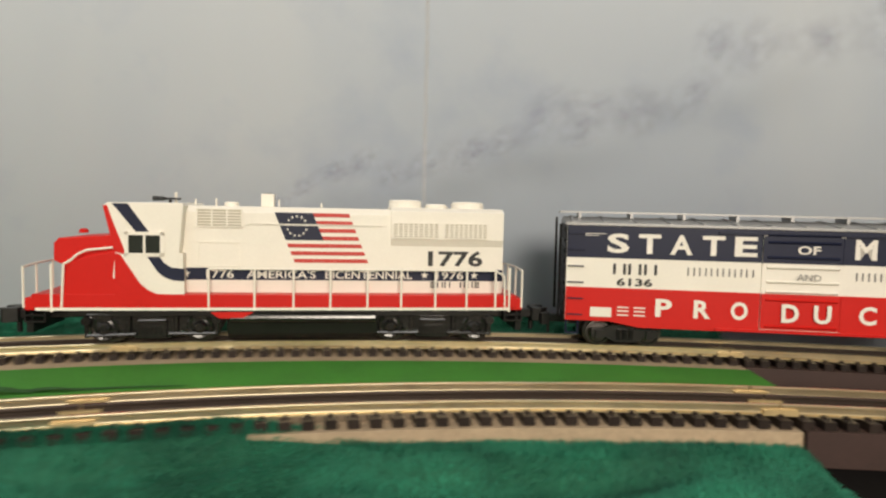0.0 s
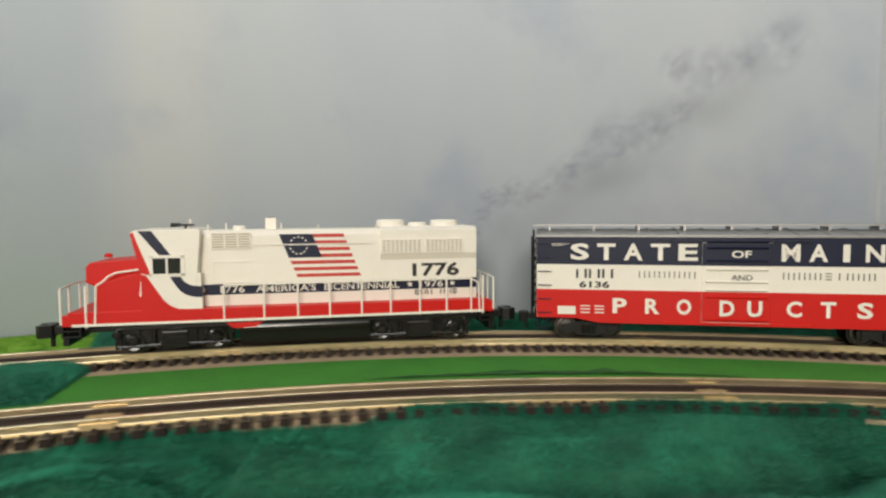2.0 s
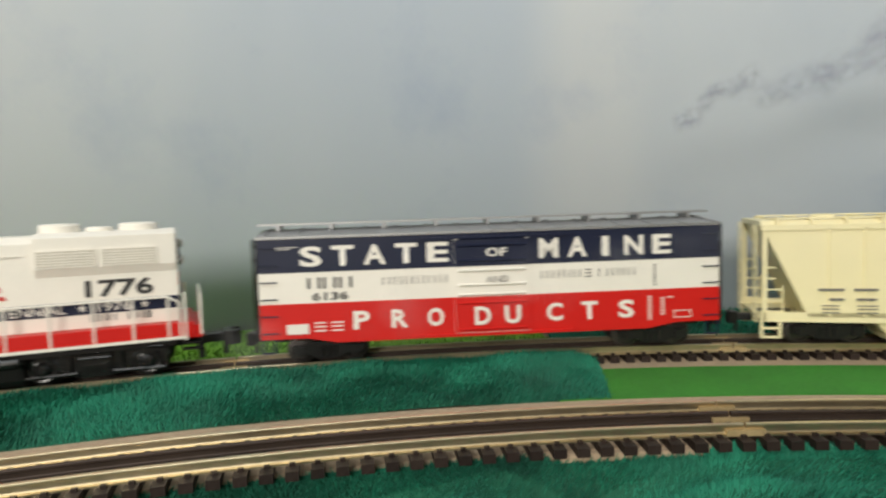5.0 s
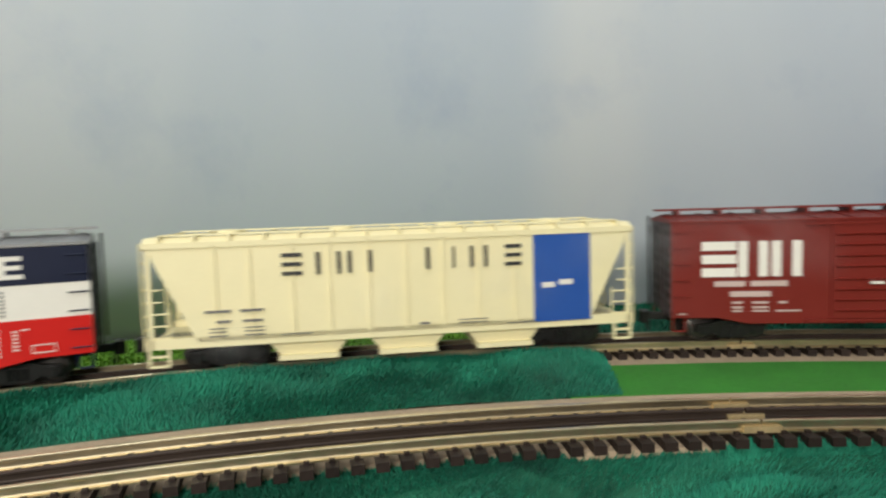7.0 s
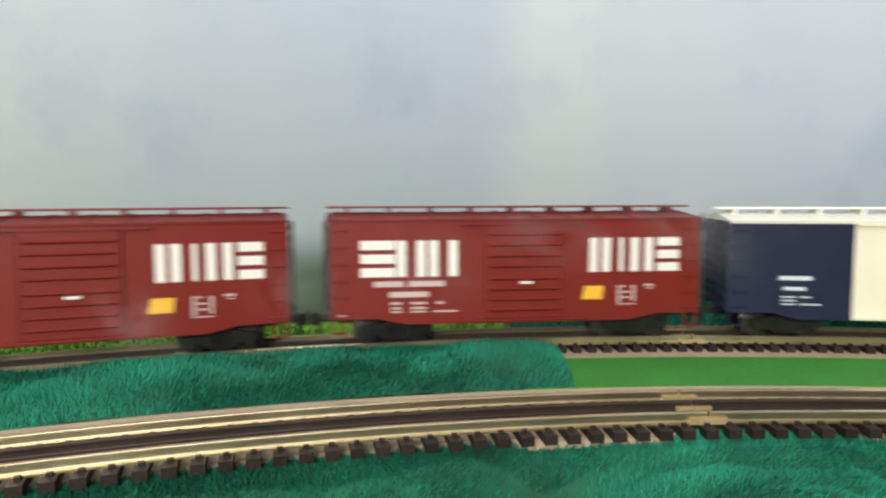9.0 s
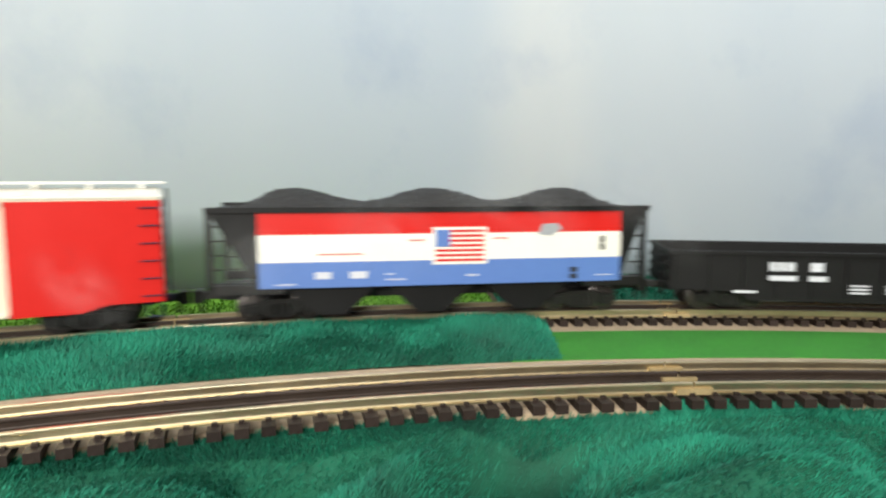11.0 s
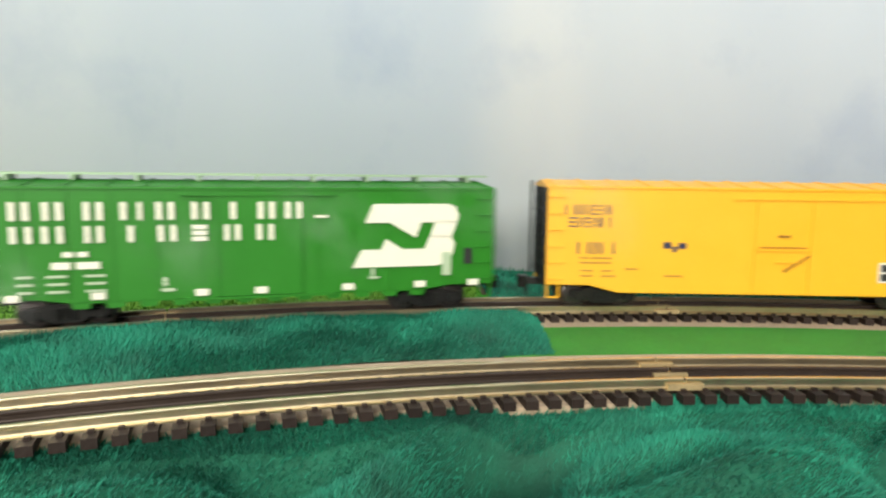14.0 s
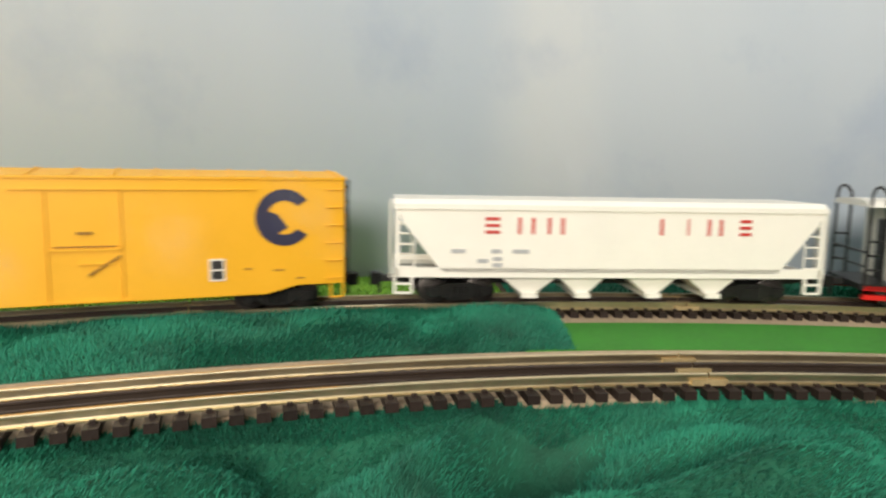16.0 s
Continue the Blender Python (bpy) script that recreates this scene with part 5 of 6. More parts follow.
def yellow_boxcar():
    ze, zs = 0.0850, 0.0180
    def x(p):
        return (p - 1067) * 0.311 / 785

    def z(p):
        return 0.0850 - (p - 318) * 0.068 / 184
    car, y = boxcar("deep yellow model plug-door boxcar with dark blue markings", 0.311, zs, ze, YELLOW, YELLOW, 132.25, ends=BLACKP, sill_drop=0.0050)
    yl = y - 0.0002
    # plug door with its bars
    bm = B()
    x0, x1 = x(1032), x(1130)
    for r in (rect(x0, x0 + 0.0009, z(508), z(334)), rect(x1 - 0.0009, x1, z(508), z(334)), rect(x0 - 0.016, x1 + 0.075, z(336), z(333)), rect(x0 - 0.004, x1 + 0.004, z(511), z(508)), rect(x0, x1, z(430), z(426)), rect(x0 + 0.016, x1 - 0.004, z(452), z(449))):
        prism(bm, r, y - 0.0011, y)
    door = part("plug_door", bm, YELLOW, car)
    lock = mat("dark_yellow_hardware", (0.28, 0.13, 0.01), 0.5)
    bars([(x(1072), x(1092), z(404), z(400)), (x(1042), x(1122), z(424), z(422))], y - 0.0011, lock, door, "lock_bar")
    part("lock_bar", prism(B(), [(x(1085), z(470)), (x(1128), z(440)), (x(1128), z(436)), (x(1085), z(466))], y - 0.0012, y), lock, door)
    blue = mat("dark_blue_lettering", (0.025, 0.025, 0.06), 0.5)
    marks([(x(a), x(b), f) for a, b, f in ((705, 722, "ring"), (725, 734, "cols"), (738, 748, "ring"), (751, 759, "rows"), (762, 768, "rows"), (771, 774, "bar"), (777, 784, "ring"))], z(367), z(349), yl, blue, car, 0.14)
    marks([(x(a), x(b), f) for a, b, f in ((712, 726, "rows"), (728, 738, "cols"), (740, 748, "rows"), (750, 755, "bar"), (758, 766, "ring"), (768, 784, "cols"))], z(390), z(372), yl, blue, car, 0.14)
    marks([(x(728), x(748), "ring"), (x(753), x(764), "ring"), (x(769), x(792), "ring")], z(440), z(418), yl, blue, car, 0.15)
    bars([(x(876), x(890), z(428), z(416)), (x(892), x(900), z(434), z(424)), (x(902), x(916), z(428), z(417))], yl, blue, car)
    faint = mat("faint_lettering", (0.45, 0.22, 0.02), 0.5)
    bars([(x(a), x(b), z(c + 3), z(c)) for a, b, c in ((732, 748, 446), (752, 788, 446), (732, 788, 455), (735, 756, 470), (770, 790, 470), (735, 756, 480), (770, 796, 480), (812, 834, 466), (880, 912, 478), (1300, 1312, 466), (1345, 1362, 470), (1380, 1394, 485))], yl, faint, car)
    decal("placard", rect(x(1249), x(1272), z(486), z(449)), yl, LETTER_W, car)
    bars([(x(1252), x(1269), z(466), z(452)), (x(1252), x(1269), z(483), z(469))], yl - 0.0003, LETTER_B, car)
    # round emblem: a broken ring with a pale silhouette notch
    cx, cz, r = x(1363), z(382), 0.0178
    ring = []
    for i in range(29):
        a = radians(38 + (322 - 38) * i / 28)
        ring.append((cx + r * math.cos(a), cz + r * math.sin(a)))
    inner = []
    for i in range(29):
        a = radians(318 - (318 - 42) * i / 28)
        k = 0.60 * r
        inner.append((cx + k * math.cos(a), cz + k * math.sin(a)))
    decal("ring_emblem", ring + inner, yl, blue, car)
    decal("ring_emblem", [(cx - 0.0125, cz + 0.0050), (cx - 0.0040, cz + 0.0020), (cx + 0.0020, cz - 0.0060), (cx - 0.0060, cz - 0.0115), (cx - 0.0115, cz - 0.0080)], yl - 0.0001, blue, car)


yellow_boxcar()


def white_hopper():
    car, y = hopper_car("white covered hopper car with red lettering on its smooth sides", 0.300, 0.0240, 0.0702, WHITE, 149.05, [(-0.057, 0.024, 0.0035, 0.0080), (-0.020, 0.020, 0.0030, 0.0080), (0.030, 0.022, 0.0030, 0.0080), (0.073, 0.022, 0.0030, 0.0080)], 0.0330, [], roof_detail=False)
    def x(p):
        return (p - 1085) * 0.300 / 760

    def z(p):
        return 0.0702 - (p - 357) * 0.0462 / 133
    yl = y - 0.0002
    marks([(x(a), x(b), f) for a, b, f in ((860, 885, "rows"), (916, 945, "ring"), (967, 996, "ring"), (1156, 1177, "bar"), (1210, 1217, "bar"), (1248, 1275, "cols"), (1306, 1327, "rows"))], z(413), z(381), yl, LETTER_R, car, 0.20)
    grey = mat("pale_grey_lettering", (0.42, 0.42, 0.42), 0.5)
    bars([(x(a), x(b), z(c + 8), z(c)) for a, b, c in ((803, 826, 443), (871, 888, 443), (908, 936, 443), (874, 890, 458), (848, 866, 462), (874, 890, 470))], yl, grey, car)


white_hopper()


def caboose():
    car = thing("caboose", "white model caboose with black platform railings and red markings", "caboose")
    L, zs, zt = 0.190, 0.0180, 0.0720
    h, w = L / 2, 0.031
    bx = -h + 0.024
    part("body", box(B(), bx, h - 0.024, -w, w, zs, zt), WHITE, car, bevel=0.0005)
    part("roof", prism(B(), [(-w - 0.002, zt), (w + 0.002, zt), (w - 0.006, zt + 0.0042), (0, zt + 0.0055), (-w + 0.006, zt + 0.0042)], -h + 0.001, h - 0.001, "x"), WHITE, car)
    cup = part("cupola", box(B(), -0.030, 0.012, -w - 0.002, w + 0.002, zt + 0.003, zt + 0.020), WHITE, car, bevel=0.0008)
    part("window", box(B(), -0.024, -0.012, -w - 0.0024, -w, zt + 0.008, zt + 0.016), GLASS_DARK, cup)
    part("window", box(B(), -0.006, 0.006, -w - 0.0024, -w, zt + 0.008, zt + 0.016), GLASS_DARK, cup)
    part("frame", box(B(), -h, h, -w, w, zs - 0.004, zs), BLACK, car)
    for x in (bx + 0.006, bx + 0.050, bx + 0.085):
        wd = part("window", box(B(), x, x + 0.013, -w - 0.0006, -w + 0.0004, 0.048, 0.062), mat("red_blind", (0.5, 0.08, 0.05), 0.6), car)
        bm = B()
        for a, b in ((x - 0.001, x), (x + 0.0060, x + 0.0068), (x + 0.013, x + 0.014)):
            box(bm, a, b, -w - 0.0012, -w, 0.047, 0.063)
        part("window_frame", bm, WHITE, wd)
    for e in (-1, 1):
        bm = B()
        xo = e * (h - 0.003)
        for yy in (-w, w):
            s = -1 if yy < 0 else 1
            pts = [(xo, yy, zs)] + [(xo, yy, 0.080)] + [(xo - e * 0.004 * (1 - math.cos(a)), yy, 0.080 + 0.006 * math.sin(a)) for a in (0.8, 1.57, 2.3)] + [(xo - e * 0.010, yy, 0.080), (xo - e * 0.010, yy, zs)]
            path_rod(bm, pts, 0.0011)
            for z in (0.028, 0.038, 0.048):
                rod(bm, (xo, yy, z), (xo - e * 0.010, yy, z), 0.0008)
        rod(bm, (xo, -w, 0.040), (xo, w, 0.040), 0.0010)
        rod(bm, (xo, -w, 0.030), (xo, w, 0.030), 0.0008)
        part("railing", bm, BLACK, car)
        for yy in (-w, w - 0.005):
            for z in (0.0150, 0.0085):
                part("step", box(B(), min(xo, xo - e * 0.016), max(xo, xo - e * 0.016), yy, yy + 0.005, z - 0.0016, z + 0.0016), RED, car)
        part("end_wall_door", box(B(), min(e * (h - 0.0238), e * (h - 0.0248)), max(e * (h - 0.0238), e * (h - 0.0248)), -0.008, 0.008, zs, 0.062), BLACK, car)
        coupler(car, e * (h + 0.004), e)
    base = h - 0.045
    truck(car, -base, truck_turn(base))
    truck(car, base, -truck_turn(base))
    on_track(car, 162.6, base)


caboose()

# ---- plush ground cover and moss ----
def pile_material(name, dark, light, rough=0.75):
    m = bpy.data.materials.new(name)
    m.use_nodes = True
    nt = m.node_tree
    b = nt.nodes["Principled BSDF"]
    geo = nt.nodes.new("ShaderNodeNewGeometry")
    tc = nt.nodes.new("ShaderNodeTexCoord")
    n = nt.nodes.new("ShaderNodeTexNoise")
    n.inputs["Scale"].default_value, n.inputs["Detail"].default_value = 22, 3
    n2 = nt.nodes.new("ShaderNodeTexNoise")
    n2.inputs["Scale"].default_value, n2.inputs["Detail"].default_value = 7, 2
    add = nt.nodes.new("ShaderNodeMath")
    add.operation = "MULTIPLY_ADD"
    add.inputs[1].default_value = 0.16
    add2 = nt.nodes.new("ShaderNodeMath")
    add2.operation = "MULTIPLY_ADD"
    add2.inputs[1].default_value = 0.5
    ramp = nt.nodes.new("ShaderNodeValToRGB")
    ramp.color_ramp.elements[0].position, ramp.color_ramp.elements[0].color = 0.55, (*dark, 1)
    ramp.color_ramp.elements[1].position, ramp.color_ramp.elements[1].color = 1.05, (*light, 1)
    nt.links.new(tc.outputs["Object"], n.inputs["Vector"])
    nt.links.new(tc.outputs["Object"], n2.inputs["Vector"])
    nt.links.new(geo.outputs["Random Per Island"], add.inputs[0])
    nt.links.new(n.outputs["Fac"], add.inputs[2])
    nt.links.new(n2.outputs["Fac"], add2.inputs[0])
    nt.links.new(add.outputs[0], add2.inputs[2])
    nt.links.new(add2.outputs[0], ramp.inputs[0])
    nt.links.new(ramp.outputs[0], b.inputs["Base Color"])
    b.inputs["Roughness"].default_value = rough
    b.inputs["Sheen Weight"].default_value = 0.12
    b.inputs["Sheen Tint"].default_value = (0.3, 1.0, 0.8, 1)
    return m


PILE = pile_material("plush_pile", (0.004, 0.064, 0.036), (0.013, 0.240, 0.136))
MOSS = pile_material("moss_tufts", (0.07, 0.20, 0.015), (0.24, 0.46, 0.05))


def grid_mesh(name, r0, r1, a0, a1, nr, na, height, material, skew=0.0):
    rr = np.linspace(0, 1, nr)
    verts, faces = [], []
    for i in range(na + 1):
        a = a0 + (a1 - a0) * i / na
        lo, hi = (r0(a), r1(a))
        for u in rr:
            r = lo + (hi - lo) * u
            p = arc_point(r, a + skew * u, height(r, a + skew * u))
            verts.append(tuple(p))
    for i in range(na):
        for j in range(nr - 1):
            k = i * nr + j
            faces.append((k, k + nr, k + nr + 1, k + 1))
    me = bpy.data.meshes.new(name)
    me.from_pydata(verts, [], faces)
    me.materials.append(material)
    for p in me.polygons:
        p.use_smooth = True
    return me


def pile(name, r0, r1, a0, a1, height, count, length, width, lean, material, seed, skew=0.0):
    """Short fibres standing on a cloth: one triangle strip each, leaning as the nap lies."""
    rng = np.random.default_rng(seed)
    a = rng.uniform(a0, a1, count)
    u = rng.uniform(0, 1, count)
    lo = np.array([r0(x) for x in a])
    hi = np.array([r1(x) for x in a])
    r = lo + (hi - lo) * u
    a = a + skew * u
    z = np.array([height(q, w) for q, w in zip(r, a)])
    ar = np.radians(a)
    rb = np.array([q - bend(q, w) for q, w in zip(r, a)])
    base = np.stack([rb * np.sin(ar), rb * np.cos(ar), z - 0.0006], 1)
    swirl = np.array([noise.noise(Vector((b[0] * 9, b[1] * 9, seed * 3.1))) * 3.4 + noise.noise(Vector((b[0] * 40, b[1] * 40, seed * 1.7))) * 1.6 for b in base])
    ang = swirl + rng.normal(0, 0.5, count)
    k = lean * rng.uniform(0.5, 1.3, count)
    ln = length * rng.uniform(0.6, 1.25, count)
    d = np.stack([np.cos(ang) * k, np.sin(ang) * k - 0.15, np.ones(count)], 1)
    d /= np.linalg.norm(d, axis=1)[:, None]
    side = np.cross(d, np.array([0.0, 0.0, 1.0]))
    side += rng.normal(0, 0.3, (count, 3))
    side /= np.linalg.norm(side, axis=1)[:, None] + 1e-9
    w = (width * rng.uniform(0.6, 1.3, count))[:, None]
    mid = base + d * (ln * 0.55)[:, None]
    tip = base + d * ln[:, None] - np.array([0, 0, 1.0]) * (ln * 0.22 * k)[:, None]
    verts = np.stack([base - side * w, base + side * w, mid + side * w * 0.8, mid - side * w * 0.8, tip], 1).reshape(-1, 3)
    i0 = np.arange(count) * 5
    quads = np.stack([i0, i0 + 1, i0 + 2, i0 + 3], 1)
    tris = np.stack([i0 + 3, i0 + 2, i0 + 4], 1)
    me = bpy.data.meshes.new(name)
    me.vertices.add(len(verts))
    me.vertices.foreach_set("co", verts.ravel())
    loops = np.concatenate([quads, tris], 1).ravel()
    me.loops.add(len(loops))
    me.loops.foreach_set("vertex_index", loops)
    starts = (np.arange(count)[:, None] * 7 + np.array([0, 4])).ravel()
    me.polygons.add(len(starts))
    me.polygons.foreach_set("loop_start", starts)
    me.update(calc_edges=True)
    me.materials.append(material)
    return me


COVER = [(-70, 0.74), (-20, 0.72), (-10.0, 0.72), (-9, 0.50), (-5.4, 0.48), (-4.4, 0.74), (-1.8, 0.72), (0.0, 0.52), (3.8, 0.46), (5.4, 1.20), (7.6, 1.25), (9.5, 0.92), (11.6, 0.98), (12.6, 1.25), (15.0, 1.18),
         (17.0, 1.12), (19.5, 1.25), (21.5, 0.68), (23.5, 0.18), (27, 0.10), (70, 0.10)]


def cover(a):
    for (a0, v0), (a1, v1) in zip(COVER, COVER[1:]):
        if a0 <= a <= a1:
            return v0 + (v1 - v0) * (a - a0) / (a1 - a0)
    return 0.0


def front_edge(a):
    return R_NEAR - 0.0320 + 0.0125 * min(1.0, cover(a) * 1.6) + 0.0012 * noise.noise(Vector((a * 0.9, 3, 0)))


# ridges and hollows of the crumpled cloth: x, y, turn, half length, half width, height
FOLDS = [(-0.202, 0.951, 57, 0.055, 0.013, 0.020), (-0.158, 0.957, 62, 0.034, 0.015, -0.050), (-0.092, 0.962, 4, 0.036, 0.018, 0.014), (-0.085, 0.925, 8, 0.060, 0.010, 0.016), (-0.075, 0.944, 6, 0.050, 0.009, -0.012),
         (0.033, 0.962, 0, 0.045, 0.012, 0.011), (0.030, 0.930, 0, 0.060, 0.016, -0.024), (0.180, 0.915, -12, 0.085, 0.020, -0.026), (0.105, 0.950, -6, 0.030, 0.014, -0.010), (-0.255, 0.935, 68, 0.040, 0.011, -0.022),
         (-0.300, 0.905, 35, 0.045, 0.012, 0.014), (-0.010, 0.950, 70, 0.030, 0.009, -0.018), (0.300, 0.895, -20, 0.060, 0.016, -0.018), (0.420, 0.850, -26, 0.070, 0.018, -0.014)]


def front_height(r, a):
    e = front_edge(a)
    d = (e - r)
    p = arc_point(r, a)
    lump = noise.noise(Vector((p.x * 7, p.y * 11, 0.3))) * 0.020 + noise.noise(Vector((p.x * 19, p.y * 24, 5.3))) * 0.0065
    fold = 0.0
    for x0, y0, turn, sx, sy, amp in FOLDS:
        c, w = math.cos(radians(turn)), math.sin(radians(turn))
        dx, dy = p.x - x0, p.y - y0
        fold += amp * math.exp(-((dx * c + dy * w) / sx) ** 2 - ((dy * c - dx * w) / sy) ** 2)
    k = min(1.0, max(0.0, d / 0.020))
    drop = -0.020 * max(0.0, a - 35.5 + (0.05 - d) * 8) ** 1.5 if a > 34.6 else 0.0
    return -0.0140 + 0.0122 * cover(a) * (1 - 0.5 * k) + k * (lump + fold) - 0.004 * k + drop


HUMP_SKEW = 0.80      # degrees by which the roll's far edge reaches on


def hump_lo(a):
    return R_NEAR + 0.0558 + 0.0018 * noise.noise(Vector((a * 0.7, 9, 0)))


def hump_hi(a):
    return R_FAR - 0.0245


def hump_height(r, a):
    u = (r - hump_lo(a)) / (hump_hi(a) - hump_lo(a))
    end = min(1.0, max(0.0, (-6.5 + HUMP_SKEW * u - a) / 1.0))
    p = arc_point(r, a)
    top = 0.0080 * math.sin(min(1.0, u * 1.7) * math.pi / 2) ** 0.8 * math.sqrt(end)
    return -0.0042 + top + 0.0022 * noise.noise(Vector((p.x * 24, p.y * 24, 2.0))) * end


def back_lo(a):
    return R_FAR + 0.036


def back_hi(a):
    return wall_radius(a) - 0.004


def back_height(r, a):
    u = (r - back_lo(a)) / max(0.01, back_hi(a) - back_lo(a))
    p = arc_point(r, a)
    return TABLE_Z + 0.002 + 0.014 * u + 0.004 * noise.noise(Vector((p.x * 16, p.y * 16, 7.0)))


def moss_height(r, a):
    u = (r - back_lo(a)) / max(0.01, back_hi(a) - back_lo(a))
    p = arc_point(r, a)
    return TABLE_Z + 0.003 + (0.006 + 0.007 * noise.noise(Vector((p.x * 14, p.y * 14, 3.0)))) * u


def ground_cover():
    def lo(a):
        return 0.80

    cloth = new("plush_cloth", grid_mesh("plush_cloth", lo, front_edge, -70, 37.0, 46, 424, front_height, PLUSH))
    tagged(cloth, "crumpled teal-green plush cloth spread before the inner track", "plush cloth")
    fibres = part("nap", pile("nap", lambda a: 0.865, front_edge, -34, 36.9, front_height, 230000, 0.0048, 0.00024, 0.95, PILE, 3), PILE, cloth, "short teal plush fibres")
    fibres["kind"] = "stuff"
    fibres = part("nap", pile("nap", lambda a: front_edge(a) - 0.007, front_edge, -34, 36.9, front_height, 40000, 0.0050, 0.00024, 0.7, PILE, 4), PILE, cloth, "short teal plush fibres")
    fibres["kind"] = "stuff"
    roll = new("plush_roll", grid_mesh("plush_roll", hump_lo, hump_hi, -70, -6.5, 26, 320, hump_height, PLUSH, HUMP_SKEW))
    tagged(roll, "long strip of teal-green plush laid between the tracks", "plush cloth")
    fibres = part("nap", pile("nap", hump_lo, hump_hi, -40, -6.5, hump_height, 90000, 0.0052, 0.00028, 0.8, PILE, 5, HUMP_SKEW), PILE, roll, "short teal plush fibres")
    fibres["kind"] = "stuff"
    strip = new("plush_strip", grid_mesh("plush_strip", back_lo, back_hi, -6.5, 38.0, 10, 180, back_height, PLUSH))
    tagged(strip, "teal-green plush strip along the foot of the backdrop", "plush cloth")
    fibres = part("nap", pile("nap", back_lo, back_hi, -6.5, 38.0, back_height, 30000, 0.0060, 0.00055, 0.7, PILE, 6), PILE, strip, "short teal plush fibres")
    fibres["kind"] = "stuff"
    moss = new("moss_mat", grid_mesh("moss_mat", back_lo, back_hi, -70, -6.6, 12, 260, moss_height, LIME))
    tagged(moss, "lumpy lime-green artificial moss along the backdrop's foot", "artificial moss")
    tufts = part("nap", pile("nap", back_lo, back_hi, -40, -6.6, moss_height, 24000, 0.0034, 0.0008, 0.9, MOSS, 7), MOSS, moss, "fine lime-green tufts")
    tufts["kind"] = "stuff"
    # low strip, darker green than the mat, along its inner edge
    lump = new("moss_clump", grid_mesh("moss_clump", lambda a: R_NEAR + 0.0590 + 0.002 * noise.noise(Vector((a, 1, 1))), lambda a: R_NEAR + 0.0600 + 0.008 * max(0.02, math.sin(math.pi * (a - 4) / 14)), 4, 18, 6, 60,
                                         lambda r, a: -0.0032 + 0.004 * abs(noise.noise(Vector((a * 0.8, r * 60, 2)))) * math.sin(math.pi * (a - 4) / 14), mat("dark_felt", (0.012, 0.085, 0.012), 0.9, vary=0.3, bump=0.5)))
    tagged(lump, "low uneven dark green strip lying on the felt mat", "felt scrap")


ground_cover()


# ---- smoke ----
def smoke_material(name, colour, density, scale):
    """Thin smoke: opaque in its ragged middle, clear towards the rim of its own shape."""
    m = bpy.data.materials.new(name)
    m.use_nodes = True
    nt = m.node_tree
    nt.nodes.remove(nt.nodes["Principled BSDF"])
    out = nt.nodes["Material Output"]
    dif = nt.nodes.new("ShaderNodeBsdfDiffuse")
    dif.inputs["Color"].default_value = (*colour, 1)
    tr = nt.nodes.new("ShaderNodeBsdfTransparent")
    tc = nt.nodes.new("ShaderNodeTexCoord")
    flat = nt.nodes.new("ShaderNodeVectorMath")
    flat.operation = "MULTIPLY"
    flat.inputs[1].default_value = (1, 0, 1)
    ln = nt.nodes.new("ShaderNodeVectorMath")
    ln.operation = "LENGTH"
    rim = nt.nodes.new("ShaderNodeMapRange")
    rim.interpolation_type = "SMOOTHSTEP"
    rim.inputs["From Min"].default_value, rim.inputs["From Max"].default_value = 0.05, 0.92
    rim.inputs["To Min"].default_value, rim.inputs["To Max"].default_value = 1.0, 0.0
    info = nt.nodes.new("ShaderNodeObjectInfo")
    off = nt.nodes.new("ShaderNodeVectorMath")
    off.operation = "ADD"
    big = nt.nodes.new("ShaderNodeVectorMath")
    big.operation = "SCALE"
    big.inputs["Scale"].default_value = 40.0
    n = nt.nodes.new("ShaderNodeTexNoise")
    n.inputs["Scale"].default_value, n.inputs["Detail"].default_value = scale, 5
    mr = nt.nodes.new("ShaderNodeMapRange")
    mr.inputs["From Min"].default_value, mr.inputs["From Max"].default_value = 0.34, 0.66
    mr.inputs["To Max"].default_value = density
    mul = nt.nodes.new("ShaderNodeMath")
    mul.operation = "MULTIPLY"
    mix = nt.nodes.new("ShaderNodeMixShader")
    cmb = nt.nodes.new("ShaderNodeCombineXYZ")
    nt.links.new(info.outputs["Random"], cmb.inputs[0])
    nt.links.new(cmb.outputs[0], big.inputs[0])
    nt.links.new(tc.outputs["Object"], off.inputs[0])
    nt.links.new(big.outputs[0], off.inputs[1])
    nt.links.new(off.outputs[0], n.inputs["Vector"])
    nt.links.new(tc.outputs["Object"], flat.inputs[0])
    nt.links.new(flat.outputs[0], ln.inputs[0])
    nt.links.new(ln.outputs["Value"], rim.inputs["Value"])
    nt.links.new(n.outputs["Fac"], mr.inputs["Value"])
    nt.links.new(mr.outputs[0], mul.inputs[0])
    nt.links.new(rim.outputs[0], mul.inputs[1])
    nt.links.new(mul.outputs[0], mix.inputs[0])
    nt.links.new(tr.outputs[0], mix.inputs[1])
    nt.links.new(dif.outputs[0], mix.inputs[2])
    nt.links.new(mix.outputs[0], out.inputs["Surface"])
    return m


SMOKE = smoke_material("grey_smoke", (0.22, 0.23, 0.31), 0.46, 2.2)
PALE_SMOKE = smoke_material("pale_smoke", (0.80, 0.80, 0.80), 0.08, 1.5)


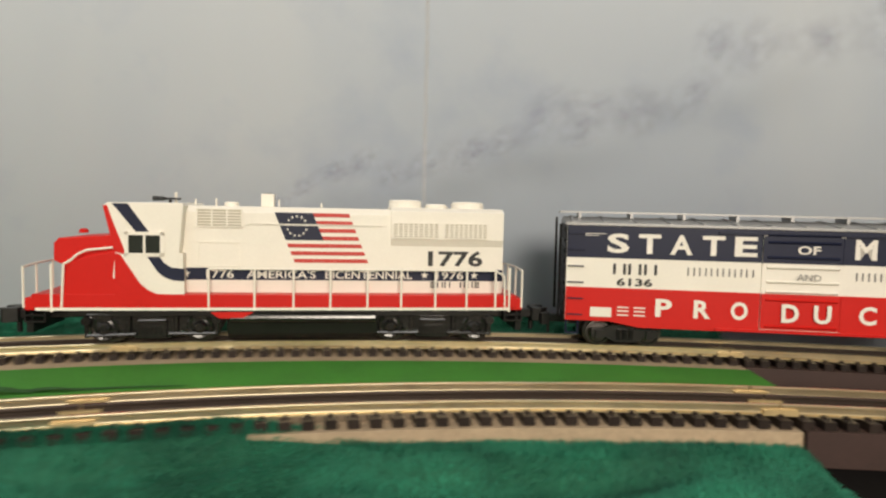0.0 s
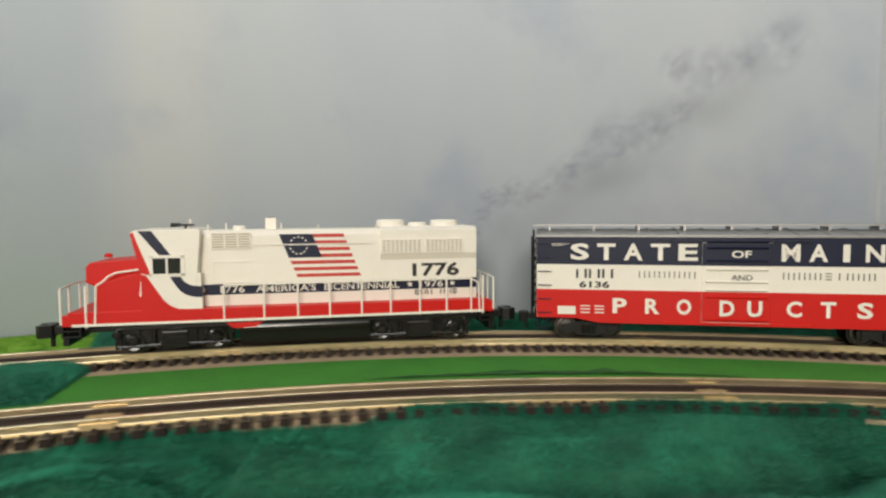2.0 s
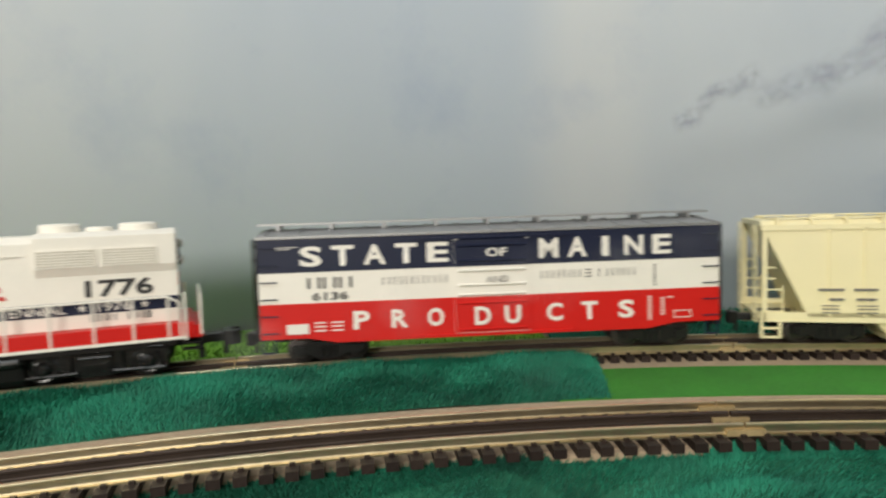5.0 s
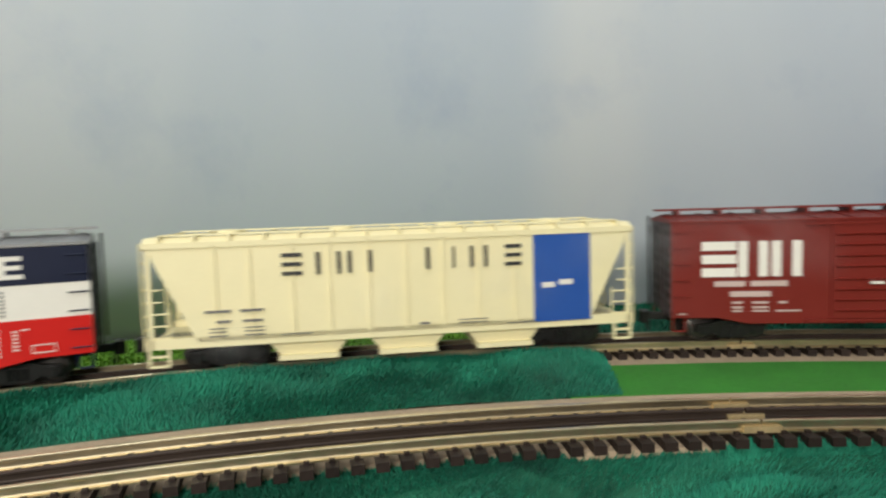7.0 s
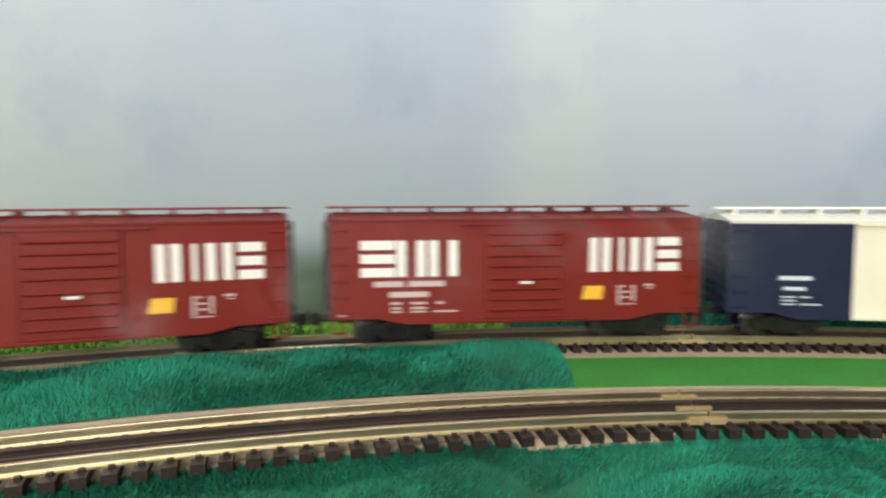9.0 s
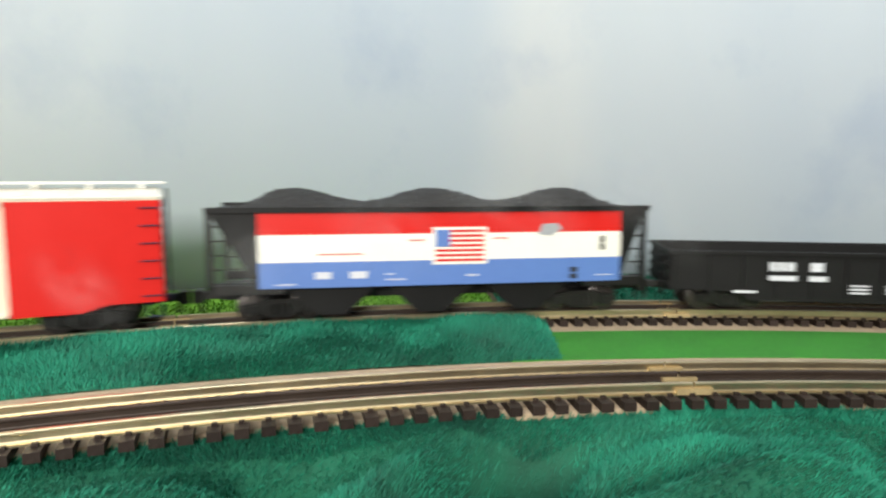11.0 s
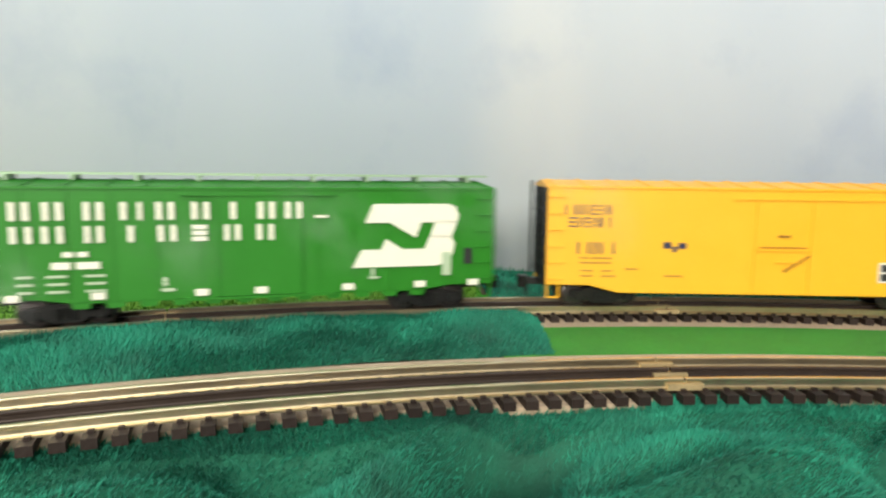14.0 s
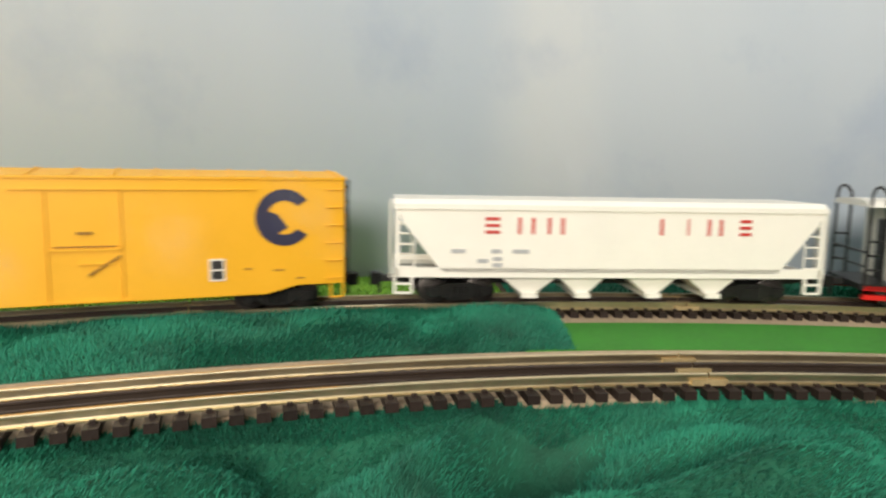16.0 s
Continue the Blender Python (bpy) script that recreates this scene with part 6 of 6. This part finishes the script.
def puff_mesh():
    """A flattened ragged cloud of unit size; it is scaled where it is used."""
    if "puff" not in CACHE:
        bm = B()
        bmesh.ops.create_icosphere(bm, subdivisions=4, radius=1.0)
        for v in bm.verts:
            d = v.co.normalized()
            k = 1 + 0.12 * noise.noise(d * 1.7)
            v.co = Vector((d.x * k, d.y * 0.07 * k, d.z * k))
        bmesh.ops.delete(bm, geom=[v for v in bm.verts if v.co.y > 0.012], context="VERTS")
        CACHE["puff"] = mesh_of("wisp", bm, SMOKE, smooth=True)
    return CACHE["puff"]


def wisp(parent, x, y, z, sx, sz, turn, material):
    me = puff_mesh()
    if material is not SMOKE:
        if "pale_puff" not in CACHE:
            CACHE["pale_puff"] = me.copy()
            CACHE["pale_puff"].materials[0] = material
        me = CACHE["pale_puff"]
    return part("wisp", me, material, parent, m=pose(x, y, z, 0, turn, 0) @ Matrix.Diagonal((sx, (sx + sz) / 2, sz, 1)))


SMOKE_PIECES = []      # thing, lag along the trail
PALE_PIECES = []


def smoke_trail():
    rng = random.Random(11)
    for i in range(15):
        u = (2.84 ** (i / 14) - 1) / 1.84
        top = thing("smoke_puff", "thin ragged puff of grey exhaust smoke hanging in the air", "smoke", "smoke trail")
        s = 0.0125 + 0.023 * u
        wisp(top, 0, 0, rng.uniform(-0.3, 0.3) * s, s * rng.uniform(1.1, 1.7), s * rng.uniform(0.7, 1.0), rng.uniform(-45, -10), SMOKE)
        if i % 3 == 0:
            wisp(top, rng.uniform(-1.0, 1.0) * s, 0.014, rng.uniform(-0.8, 0.8) * s, s * rng.uniform(0.8, 1.2), s * rng.uniform(0.5, 0.8), rng.uniform(-40, 10), SMOKE)
        SMOKE_PIECES.append((top, u))
    for i in range(5):
        top = thing("smoke_puff", "faint pale veil of drifting smoke before the cars", "smoke", "drifting smoke")
        s = 0.030 + 0.008 * i
        wisp(top, 0, 0, 0, s * rng.uniform(1.0, 1.5), s * rng.uniform(0.5, 0.8), rng.uniform(-35, 20), PALE_SMOKE)
        PALE_PIECES.append((top, i))


smoke_trail()

# ---- what moves ----
# degrees along the outer track of the first boxcar's front end
TRAIN = [
    (0.0, 30.85), (0.5, 26.20), (1.0, 21.27), (1.5, 16.04), (2.0, 11.20), (2.5, 6.36), (3.0, 1.73), (3.5, -2.99), (4.0, -7.55),
    (4.5, -12.05), (7.0, -37.35), (7.5, -42.92), (8.0, -48.71), (8.5, -54.80), (9.0, -61.13), (11.5, -99.18), (12.0, -105.84), (12.5, -112.33),
    (13.0, -118.20), (13.5, -124.29), (14.0, -130.10), (14.5, -135.93), (15.0, -141.90), (15.5, -147.60), (16.0, -153.12)]


def glide(table, t):
    """A smooth value between the rows of a table."""
    n = len(table)
    i = max(k for k in range(n) if table[k][0] <= t + 1e-9)
    if i >= n - 1:
        return table[-1][1]
    (t0, v0), (t1, v1) = table[i], table[i + 1]

    def slope(k):
        a, b = max(0, k - 1), min(n - 1, k + 1)
        return (table[b][1] - table[a][1]) / (table[b][0] - table[a][0])
    u = (t - t0) / (t1 - t0)
    d = t1 - t0
    return ((2 * u ** 3 - 3 * u ** 2 + 1) * v0 + (u ** 3 - 2 * u ** 2 + u) * d * slope(i) + (-2 * u ** 3 + 3 * u ** 2) * v1 + (u ** 3 - u ** 2) * d * slope(i + 1))


# the smoke trail: seconds, degrees of its young end, degrees it reaches back, height of its young end and of its old end
SMOKE_START = [(0.0, 20.6), (1.0, 13.2), (2.0, 8.6), (3.0, 3.0), (3.5, 0.4), (4.5, -1.8), (7.0, -3.0), (16.0, -6.0)]
SMOKE_REACH = [(0.0, 21.0), (1.0, 14.0), (2.0, 12.0), (3.0, 12.0), (4.5, 13.0), (8.0, 20.0), (16.0, 30.0)]
SMOKE_RISE = [(0.0, 0.0), (4.5, 0.030), (7.0, 0.30), (16.0, 0.80)]
SMOKE_SPAN = [(0.0, 0.9), (2.0, 1.0), (3.0, 0.80), (3.5, 0.62), (5.0, 0.60), (16.0, 0.60)]


def motions():
    times = [i * 0.25 for i in range(65)]
    for ob, middle, base in CARS:
        r = math.sqrt(R_FAR ** 2 - base ** 2)
        rows = []
        for t in times:
            a = glide(TRAIN, t) + middle
            p = arc_point(r, a)
            d = arc_point(r, a + 0.1) - arc_point(r, a - 0.1)
            rows.append((t, pose(p.x, p.y, RAIL_H, 0, 0, math.degrees(math.atan2(d.y, d.x)))))
        walk(ob, rows)
    for ob, u in SMOKE_PIECES:
        rows = []
        for i in range(33):
            t = i * 0.5
            a = glide(SMOKE_START, t) + u * glide(SMOKE_REACH, t)
            p = arc_point(R_FAR, a)
            z = 0.098 + 0.150 * glide(SMOKE_SPAN, t) * u ** 0.9 + glide(SMOKE_RISE, t) + 0.007 * math.sin(u * 17)
            rows.append((t, pose(p.x, p.y, z, 0, 0, -a + 15 * math.sin(u * 9) + t * 1.2)))
        walk(ob, rows)
    for ob, i in PALE_PIECES:
        rows = []
        for k in range(17):
            a = -62 + 9.0 * min(k, 5) - 0.5 * max(0, k - 5) + 4.2 * i
            p = arc_point(1.105 + 0.006 * i, a)
            rows.append((float(k), pose(p.x, p.y, 0.030 + 0.012 * i + 0.0012 * k, 0, 4.0 * k, -a)))
        walk(ob, rows)
    start = TRAIN[0][1]
    ticks = [i / 30 for i in range(481)]
    turned = [R_FAR * radians(start - glide(TRAIN, t)) for t in ticks]
    for ob, x, r in WHEELS:
        walk(ob, [(t, pose(x, 0, r, 0, -math.degrees(s / r) % 360, 0)) for t, s in zip(ticks, turned)])


motions()
